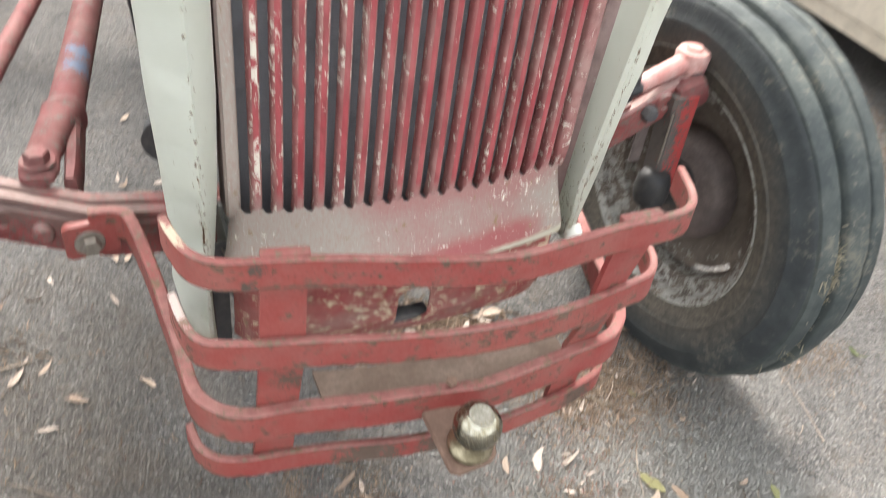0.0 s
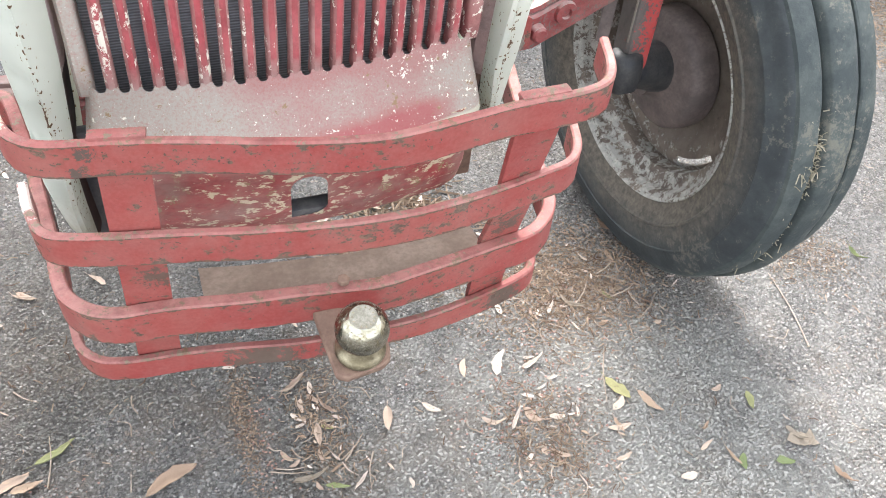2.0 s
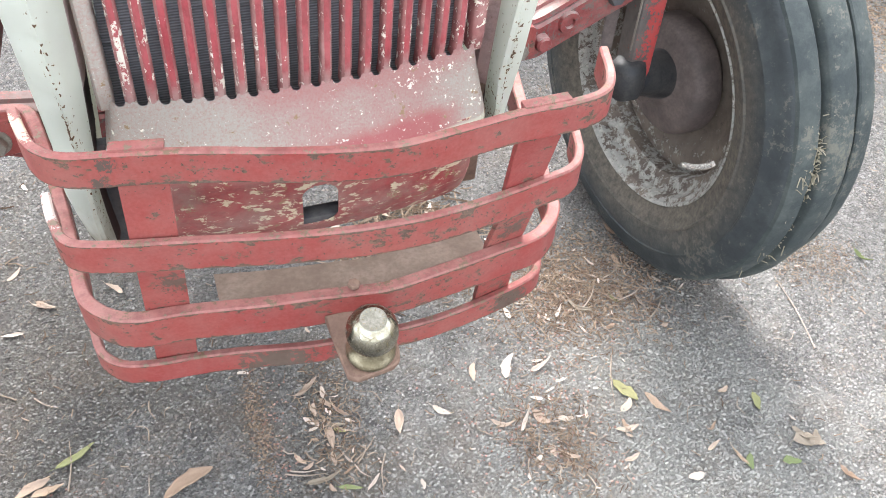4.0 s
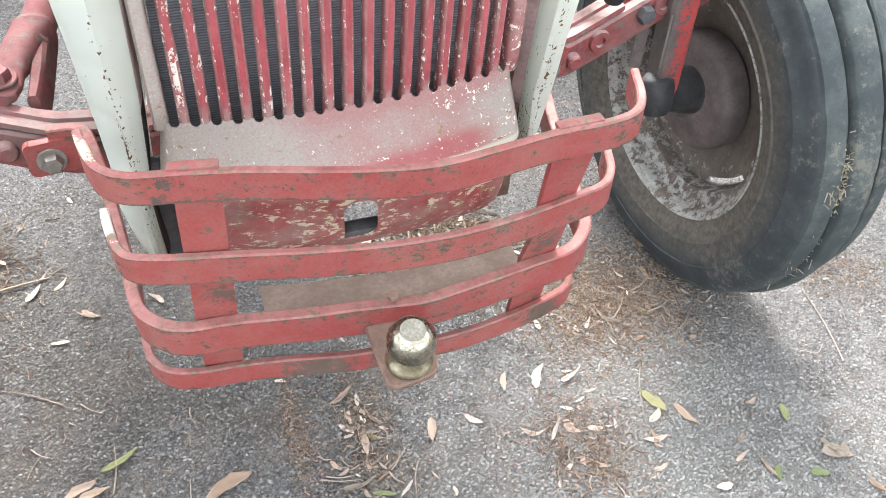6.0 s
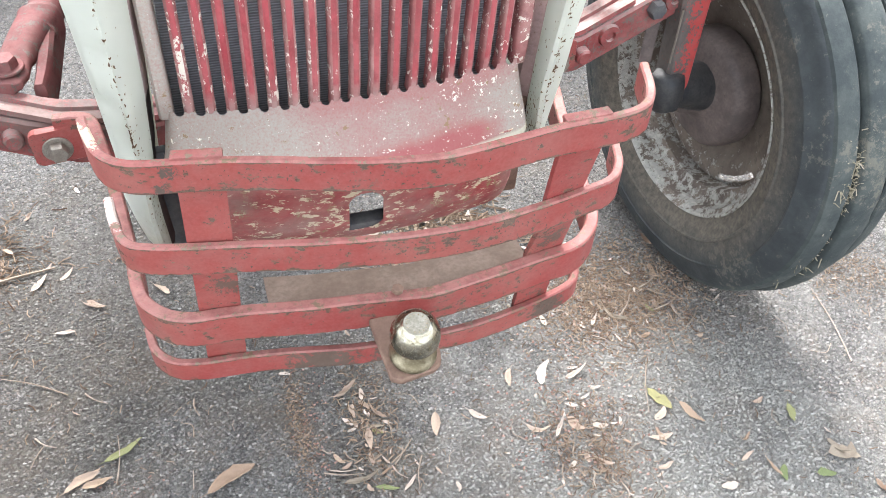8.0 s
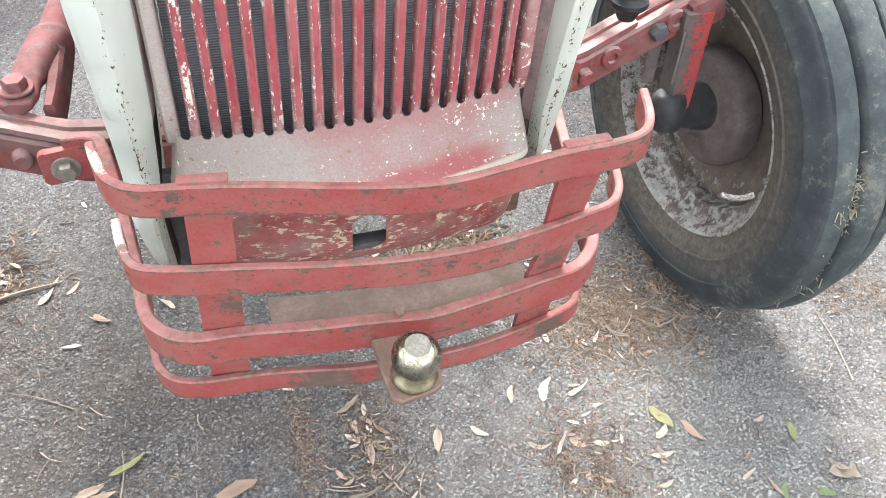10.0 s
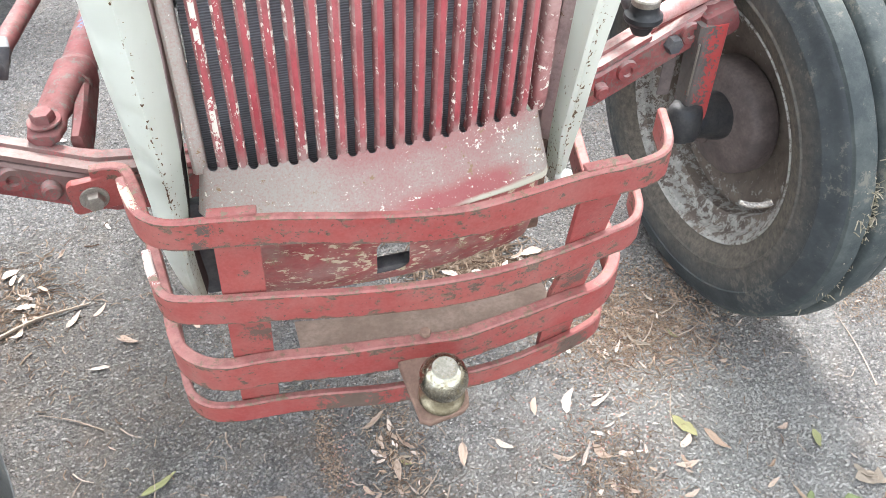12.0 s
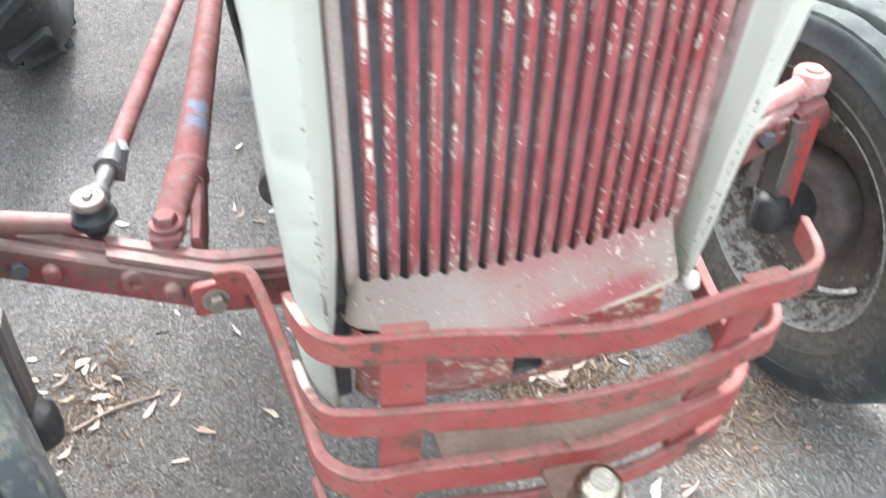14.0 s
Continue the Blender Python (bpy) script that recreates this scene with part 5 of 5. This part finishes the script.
# ---- litter on the ground ----
def leaf_mesh(name, wide, curl, twist, fold, seed):
    """A lance-shaped leaf of unit length, folded along its midrib, with a short stalk."""
    bm = bmesh.new()
    rnd = random.Random(seed)
    rings = []
    n = 12
    bend = rnd.uniform(-0.16, 0.16)
    for i in range(-1, n + 1):
        t = max(i, 0) / n
        u = t - 0.5 if i >= 0 else -0.68
        w = wide * (math.sin(math.pi * min(t, 0.995) ** 0.85) ** 0.72) * (1 + 0.14 * rnd.uniform(-1, 1)) + 0.006
        z = curl * (u + 0.08) ** 2 * 1.6 + 0.010 * rnd.uniform(-1, 1)
        side = bend * u * u * 3 + 0.02 * math.sin(u * 7 + seed)
        tw = twist * u
        lift = 0.6 * fold * w * (0.75 + 0.5 * rnd.random())
        rings.append([(u, side - w * (1 - 0.25 * fold), z + lift + tw * w), (u, side - w * 0.5, z + lift * 0.35), (u, side, z), (u, side + w * 0.5, z + lift * 0.35), (u, side + w * (1 - 0.25 * fold), z + lift - tw * w)])
    loft(bm, rings, closed=False)
    lo = min(v.co.z for v in bm.verts)
    bmesh.ops.translate(bm, verts=bm.verts[:], vec=(0, 0, -lo))
    bmesh.ops.solidify(bm, geom=bm.faces[:], thickness=0.010)
    bmesh.ops.recalc_face_normals(bm, faces=bm.faces[:])
    me = bpy.data.meshes.new(name)
    bm.to_mesh(me)
    bm.free()
    me.shade_smooth()
    return me


def leaf_set(mat, seed):
    out = []
    for k in range(8):
        me = leaf_mesh("fallen_leaf", (0.13, 0.16, 0.18, 0.14, 0.19, 0.15, 0.12, 0.17)[k], (0.25, 0.5, 0.12, 0.7, 0.35, 0.08, 0.45, 0.2)[k], (0.8, -1.1, 0.4, 1.4, -0.7, 0.3, -1.6, 0.9)[k], (0.5, 0.9, 0.25, 1.2, 0.7, 0.3, 1.5, 1.0)[k], seed + k)
        me.materials.append(mat)
        out.append(me)
    return out


SETS = {"brown": leaf_set(LEAF_BROWN, 10), "tan": leaf_set(LEAF_TAN, 20), "pale": leaf_set(LEAF_PALE, 30), "green": leaf_set(LEAF_GREEN, 40), "dull": leaf_set(LEAF_DULL, 50)}
WORDS = {"brown": "dry brown leaf lying on the asphalt", "tan": "dry tan leaf curled on the asphalt", "pale": "bleached pale dry leaf on the asphalt", "green": "fallen leaf still partly green on the asphalt", "dull": "dull brown ragged leaf flat on the asphalt"}
rng = random.Random(5)


def leaf(kind, x, y, angle, length, lift=0.0, wide=1.0):
    ob = new("fallen_leaf", rng.choice(SETS[kind]))
    s = length
    ob.matrix_world = Matrix.Translation((x, y, ground_height(x, y) + 0.0012 + lift)) @ pose(0, 0, 0, rng.uniform(-8, 8), rng.uniform(-6, 6), angle) @ Matrix.Diagonal((s, s * rng.uniform(0.8, 1.25) * (0.75 if length > 0.055 else 1.0) * wide, s * rng.uniform(0.6, 1.2), 1))
    return tagged(ob, WORDS[kind], "leaf", "fallen leaves")


BROWN = [
    (-0.217, 0.0, 22, 0.079), (-0.419, 0.063, 13, 0.037), (-0.408, 0.048, 2, 0.029), (0.744, -0.291, -74, 0.04),
    (0.597, -0.209, -79, 0.036),
]
GREEN = [
    (-0.365, 0.089, 30, 0.064), (0.609, -0.221, -116, 0.03), (1.069, 0.095, -73, 0.041),
]
TAN = [
    (-0.405, 0.403, -30, 0.042), (-0.284, 0.412, -51, 0.041), (0.569, -0.179, 20, 0.029), (-0.402, 0.405, -35, 0.039),
    (-0.449, 0.493, 49, 0.035), (-0.435, 0.179, -43, 0.018),
]
PALE = [
    (-0.104, 0.169, -21, 0.022), (-0.495, 0.481, 52, 0.043), (-0.451, 0.354, -8, 0.034), (-0.581, 0.562, -43, 0.042),
    (-0.58, 0.541, -6, 0.041), (-0.433, 0.73, -62, 0.024), (-0.587, 0.567, 9, 0.031), (1.271, 0.308, -47, 0.021),
]
# a narrow heap in front of the bumper
HEAP = {
    "tan": [(-0.016, 0.105, 29, 0.049), (0.009, 0.074, -59, 0.027), (0.025, 0.05, -59, 0.039), (-0.013, 0.066, -94, 0.026), (-0.012, 0.04, -83, 0.017), (0.001, 0.008, -95, 0.043), (0.024, 0.018, -31, 0.017), (-0.041, -0.028, 24, 0.02), (-0.002, -0.026, -92, 0.025), (-0.016, -0.074, -66, 0.017), (0.092, -0.073, -67, 0.015)],
    "pale": [(0.008, 0.094, -96, 0.027), (-0.024, 0.048, -50, 0.023), (-0.019, 0.034, 18, 0.019), (0.037, 0.032, -36, 0.017), (-0.022, -0.038, -45, 0.01), (0.018, -0.034, -62, 0.019), (0.044, -0.082, 40, 0.031), (0.063, -0.051, -72, 0.013), (0.114, -0.107, -93, 0.019), (0.18, 0.004, -49, 0.035)],
    "dull": [(0.016, 0.03, -17, 0.027), (-0.024, -0.058, 7, 0.055)],
    "green": [(0.018, 0.019, -32, 0.019), (0.01, -0.08, -22, 0.037)],
    "brown": [(-0.022, 0.014, -30, 0.014), (-0.052, -0.013, -56, 0.027), (0.014, -0.052, 20, 0.02)],
}
# a loose patch beside it
SPREAD_OUT = {
    "tan": [(0.252, 0.061, -109, 0.04), (0.302, -0.002, -56, 0.011), (0.264, -0.048, -23, 0.039), (0.326, -0.054, -62, 0.036), (0.345, -0.067, -18, 0.019), (0.472, -0.073, 35, 0.032), (0.451, -0.114, -11, 0.037), (0.342, -0.129, -44, 0.032), (0.321, -0.114, -100, 0.023), (0.303, -0.139, -76, 0.016), (0.434, -0.162, 6, 0.027)],
    "pale": [(0.312, 0.057, 55, 0.051), (0.366, 0.038, 19, 0.046), (0.366, 0.052, -9, 0.02), (0.388, 0.004, 0, 0.022), (0.364, -0.008, 16, 0.018), (0.335, -0.018, -31, 0.021), (0.355, -0.024, -98, 0.014), (0.3, -0.054, 50, 0.042), (0.366, -0.066, -10, 0.028), (0.389, -0.068, -14, 0.012), (0.4, -0.07, -113, 0.023), (0.295, -0.122, 56, 0.025), (0.338, -0.1, -63, 0.013), (0.42, -0.172, 20, 0.015), (0.269, -0.144, -105, 0.016), (0.205, -0.074, -14, 0.008)],
    "green": [(0.482, -0.046, -67, 0.054)],
    "brown": [(0.452, -0.11, -84, 0.03), (0.368, -0.136, 4, 0.013), (0.52, -0.084, -70, 0.054)],
}
# caught beside the wheel
BY_WHEEL = {
    "brown": [(0.629, 0.298, -76, 0.041), (0.603, 0.225, -88, 0.038), (0.522, 0.085, 11, 0.021), (0.642, 0.154, -93, 0.017)],
    "pale": [(0.552, 0.233, -74, 0.025), (0.654, 0.161, -55, 0.019), (0.471, 0.138, -21, 0.014), (0.472, 0.09, -76, 0.021), (0.445, 0.139, 48, 0.027), (0.42, 0.137, -80, 0.022), (0.686, 0.128, 28, 0.024), (0.404, 0.167, -68, 0.011), (0.356, 0.163, -88, 0.027)],
    "tan": [(0.57, 0.148, -104, 0.03), (0.409, 0.132, -72, 0.026), (0.669, 0.132, -54, 0.017)],
    "green": [(0.556, 0.14, -69, 0.025)],
    "dull": [(0.484, 0.14, -49, 0.048)],
}
for kind, rows in (("brown", BROWN), ("green", GREEN), ("tan", TAN), ("pale", PALE), *HEAP.items(), *SPREAD_OUT.items(), *BY_WHEEL.items()):
    for x, y, angle, length in rows:
        leaf(kind, x, y, angle, length)


leaf("dull", 0.722, -0.214, -24, 0.052, 0.001, 1.6)
leaf("dull", 0.716, -0.207, -58, 0.040, 0.0, 1.5)
leaf("dull", 0.730, -0.220, 35, 0.034, 0.0015, 1.3)
leaf("green", 0.672, -0.240, -18, 0.030, 0.0, 1.9)
leaf("tan", -0.428, 0.055, 20, 0.056, 0.0, 1.3)
leaf("brown", -0.405, 0.043, 5, 0.046, 0.001, 1.3)
leaf("green", 0.682, -0.128, -105, 0.034, 0.0, 1.8)


def drift(n, x, y, rx, ry, kinds, lo=0.016, hi=0.042):
    for _ in range(n):
        a, r = rng.uniform(0, 2 * math.pi), 0.12 + abs(rng.gauss(0, 0.62))
        leaf(rng.choice(kinds), x + rx * r * math.cos(a), y + ry * r * math.sin(a), rng.uniform(0, 360), rng.uniform(lo, hi), rng.uniform(0, 0.004), 1.25)


drift(14, 0.010, 0.020, 0.05, 0.12, ("tan", "tan", "brown", "pale"), 0.008, 0.016)
drift(12, 0.34, -0.09, 0.09, 0.10, ("tan", "pale", "brown"), 0.007, 0.014)
drift(14, 0.52, 0.20, 0.16, 0.12, ("tan", "brown", "pale"), 0.007, 0.015)
drift(20, -0.62, 0.56, 0.13, 0.15, ("pale", "brown", "tan", "tan"), 0.014, 0.036)
drift(26, 0.25, 0.36, 0.12, 0.10, ("pale", "pale", "tan"), 0.02, 0.05)
drift(30, -0.2, 0.9, 0.7, 0.5, ("pale", "tan"), 0.02, 0.045)
drift(14, 0.9, -0.1, 0.5, 0.5, ("pale", "tan", "brown"), 0.012, 0.03)


def twig(pts, r):
    pts = [(x, y, ground_height(x, y) + r + 0.001 + 0.002 * (i % 2)) for i, (x, y) in enumerate(pts)]
    bm = tube(pts, lambda t: r * (1.1 - 0.6 * t), seg=6, n=4)
    ob = part("twig", bm, TWIG)
    return tagged(ob, "thin dry grey-brown twig on the asphalt", "twig", "fallen twigs")


twig([(-0.63, 0.47), (-0.56, 0.50), (-0.47, 0.515)], 0.0035)
STICKS = [(0.86, 0.02, 80, 0.17), (0.62, 0.1, 40, 0.06), (-0.5, 0.25, 150, 0.12), (0.046, -0.024, 39, 0.053), (0.04, -0.03, 54, 0.036), (0.034, -0.059, -57, 0.033), (0.064, -0.07, -108, 0.06), (-0.064, 0.005, -30, 0.02), (-0.032, -0.014, -52, 0.028), (-0.049, -0.038, -16, 0.06), (-0.048, -0.032, -13, 0.043), (0.474, -0.018, -114, 0.104), (0.305, -0.105, -103, 0.027), (0.318, -0.156, -110, 0.029), (0.276, -0.132, -104, 0.034)]
MORE_STICKS = [(0.452, 0.008, 30, 0.024), (0.582, 0.202, 26, 0.051), (0.515, 0.159, 46, 0.066), (0.593, 0.144, 18, 0.06), (0.601, 0.121, -84, 0.036), (0.596, 0.166, -38, 0.058), (0.508, 0.202, -41, 0.038), (0.641, 0.09, -93, 0.019), (0.512, 0.084, -71, 0.028), (-0.376, 0.078, 87, 0.085), (-0.48, 0.136, -39, 0.041), (-0.404, 0.2, -40, 0.045), (-0.251, 0.14, -80, 0.036)]
for x, y, a, ln in STICKS + MORE_STICKS:
    c, s = math.cos(radians(a)), math.sin(radians(a))
    twig([(x - c * ln / 2, y - s * ln / 2), (x + 0.004 * s, y - 0.004 * c), (x + c * ln / 2, y + s * ln / 2)], 0.0013)


rt = random.Random(21)
for _ in range(34):
    x, y = rt.choice(((0.02, 0.05, 0.09), (0.33, -0.09, 0.10), (0.5, 0.18, 0.18), (-0.25, 0.12, 0.25), (0.7, -0.1, 0.25)))[:2]
    x, y, a, ln = x + rt.gauss(0, 0.10), y + rt.gauss(0, 0.10), rt.uniform(0, 6.28), rt.uniform(0.018, 0.055)
    k = rt.uniform(-0.35, 0.35)
    c, s = math.cos(a), math.sin(a)
    twig([(x - c * ln / 2, y - s * ln / 2), (x - s * ln * k, y + c * ln * k), (x + c * ln / 2, y + s * ln / 2)], rt.uniform(0.0006, 0.0011))


def scatter(name, spots, mat, label, category, stick):
    """Fine loose bits, as one mesh: chips (stick False) or needles (stick True)."""
    verts, faces = [], []
    r = random.Random(77)
    up = 0.0 if name == "asphalt_grit" else 0.0014
    low, tall = (0.14, 0.55) if name == "asphalt_grit" else (0.12, 0.40)
    for n, x0, y0, rx, ry, lo, hi, flat_ in spots:
        for _ in range(n):
            if flat_:
                x, y = x0 + r.uniform(-rx, rx), y0 + r.uniform(-ry, ry)
            else:
                x, y = x0 + rx * r.gauss(0, 0.5), y0 + ry * r.gauss(0, 0.5)
            z, s, a = ground_height(x, y) + up, lo + (hi - lo) * r.random() ** 1.6, r.uniform(0, 6.283)
            c, d = math.cos(a), math.sin(a)
            b = len(verts)
            if stick:
                w, h, bend = s * r.uniform(0.02, 0.05) + 0.0003, r.uniform(0.0004, 0.002), r.uniform(-0.2, 0.2) * s
                for u, k in ((-0.5, 0), (0, bend), (0.5, 0)):
                    for e, f in ((-1, 0), (1, 0), (0, 1)):
                        px, py = u * s, k + e * w
                        verts.append((x + px * c - py * d, y + px * d + py * c, z + 0.0004 + h * (1 - abs(u)) + f * w * 1.4))
                for q in (0, 3):
                    faces += [(b + q, b + q + 1, b + q + 4, b + q + 3), (b + q + 1, b + q + 2, b + q + 5, b + q + 4), (b + q + 2, b + q, b + q + 3, b + q + 5)]
            else:
                for k in range(5):
                    g = a + k * 1.2566 + r.uniform(-0.3, 0.3)
                    q = s * r.uniform(0.75, 1.15)
                    verts.append((x + q * math.cos(g), y + q * math.sin(g) * 0.8, z - 0.0008))
                for k in range(5):
                    vx, vy, vz = verts[b + k]
                    verts.append((x + (vx - x) * 0.66, y + (vy - y) * 0.66, z + s * r.uniform(low, tall)))
                faces.append((b + 5, b + 6, b + 7, b + 8, b + 9))
                faces += [(b + k, b + (k + 1) % 5, b + 5 + (k + 1) % 5, b + 5 + k) for k in range(5)]
    me = bpy.data.meshes.new(name)
    me.from_pydata(verts, [], faces)
    me.materials.append(mat)
    me.update()
    return tagged(new(name, me), label, category, kind="stuff")


scatter("asphalt_grit", [(98000, 0.18, 0.15, 0.88, 0.62, 0.0011, 0.0040, True), (10000, 0.1, 1.2, 1.3, 0.6, 0.002, 0.0055, True)], GRIT, "loose and bedded asphalt stones in mixed greys", "grit", False)
scatter("needle_litter", [(1500, 0.50, 0.18, 0.17, 0.14, 0.004, 0.022, False), (520, 0.335, -0.10, 0.07, 0.11, 0.004, 0.020, False), (380, 0.01, 0.03, 0.05, 0.13, 0.004, 0.018, False), (1100, 0.25, 0.38, 0.14, 0.12, 0.012, 0.05, False), (200, -0.5, 0.3, 0.30, 0.25, 0.005, 0.02, False), (160, -0.10, 0.08, 0.025, 0.12, 0.003, 0.012, False), (400, -0.60, 0.56, 0.12, 0.14, 0.01, 0.03, False), (900, 0.15, 0.15, 0.9, 0.7, 0.005, 0.018, True), (260, 0.98, 0.12, 0.10, 0.08, 0.003, 0.015, False), (1500, 1.72, 0.9, 0.22, 0.7, 0.006, 0.03, False)], LITTER, "reddish brown needles and leaf crumbs on the asphalt", "litter", True)


scatter("seed_husks", [(420, 0.33, -0.04, 0.13, 0.16, 0.0012, 0.0034, False), (150, -0.08, 0.04, 0.03, 0.16, 0.001, 0.0028, False), (120, -0.36, -0.02, 0.05, 0.05, 0.001, 0.003, False), (220, 0.45, 0.16, 0.12, 0.12, 0.001, 0.003, False)], SEEDS, "small reddish seed husks on the asphalt", "litter", False)
scatter("leaf_crumbs", [(5200, 0.50, 0.19, 0.17, 0.14, 0.0008, 0.0030, False), (1000, 0.33, -0.08, 0.11, 0.11, 0.0006, 0.0024, False), (600, 0.02, 0.04, 0.06, 0.13, 0.0006, 0.0018, False), (750, -0.10, 0.06, 0.020, 0.13, 0.0006, 0.0024, False), (500, -0.60, 0.56, 0.14, 0.14, 0.0006, 0.002, False), (1500, 0.15, 0.15, 0.9, 0.7, 0.0005, 0.0016, True), (700, 0.98, 0.12, 0.10, 0.08, 0.0006, 0.002, False), (5000, 1.72, 0.9, 0.22, 0.7, 0.001, 0.004, False)], LITTER, "fine brown leaf crumbs on the asphalt", "litter", False)


# dry grass caught in the tyre's tread
def build_tuft():
    verts, faces = [], []
    r = random.Random(9)
    c = Vector(HUB[1])
    for _ in range(300):
        low = r.random() < 0.3
        ang = radians(r.gauss(196, 7) if low else r.gauss(168, 5))
        x = c.x + (r.uniform(-0.05, 0.0) if low else r.gauss(-0.030, 0.010)) - 0.074 * math.cos(ang) * 0.3
        rad = 0.347
        p = Vector((x, c.y + rad * math.cos(ang), c.z + rad * math.sin(ang)))
        d = Vector((r.uniform(-1, 1), r.uniform(-0.9, 0.1), r.uniform(-0.6, 0.8))).normalized()
        ln, w = (r.uniform(0.008, 0.022) if r.random() < 0.25 else r.uniform(0.002, 0.007)), r.uniform(0.0004, 0.0009)
        sd = d.orthogonal().normalized() * w
        b = len(verts)
        e = p + d * ln + Vector((0, 0, -0.2 * ln))
        mid = p + d * ln * 0.5 + Vector((0, 0, 0.06 * ln))
        for q in (p, mid, e):
            verts += [q - sd, q + sd, q + d.cross(sd).normalized() * w]
        for q in (0, 3):
            faces += [(b + q, b + q + 1, b + q + 4, b + q + 3), (b + q + 1, b + q + 2, b + q + 5, b + q + 4), (b + q + 2, b + q, b + q + 3, b + q + 5)]
    me = bpy.data.meshes.new("dry_grass")
    me.from_pydata(verts, [], faces)
    me.materials.append(GRASS)
    return tagged(new("dry_grass", me), "wisps of dry grass stuck to the tyre tread", "grass", kind="stuff")


build_tuft()
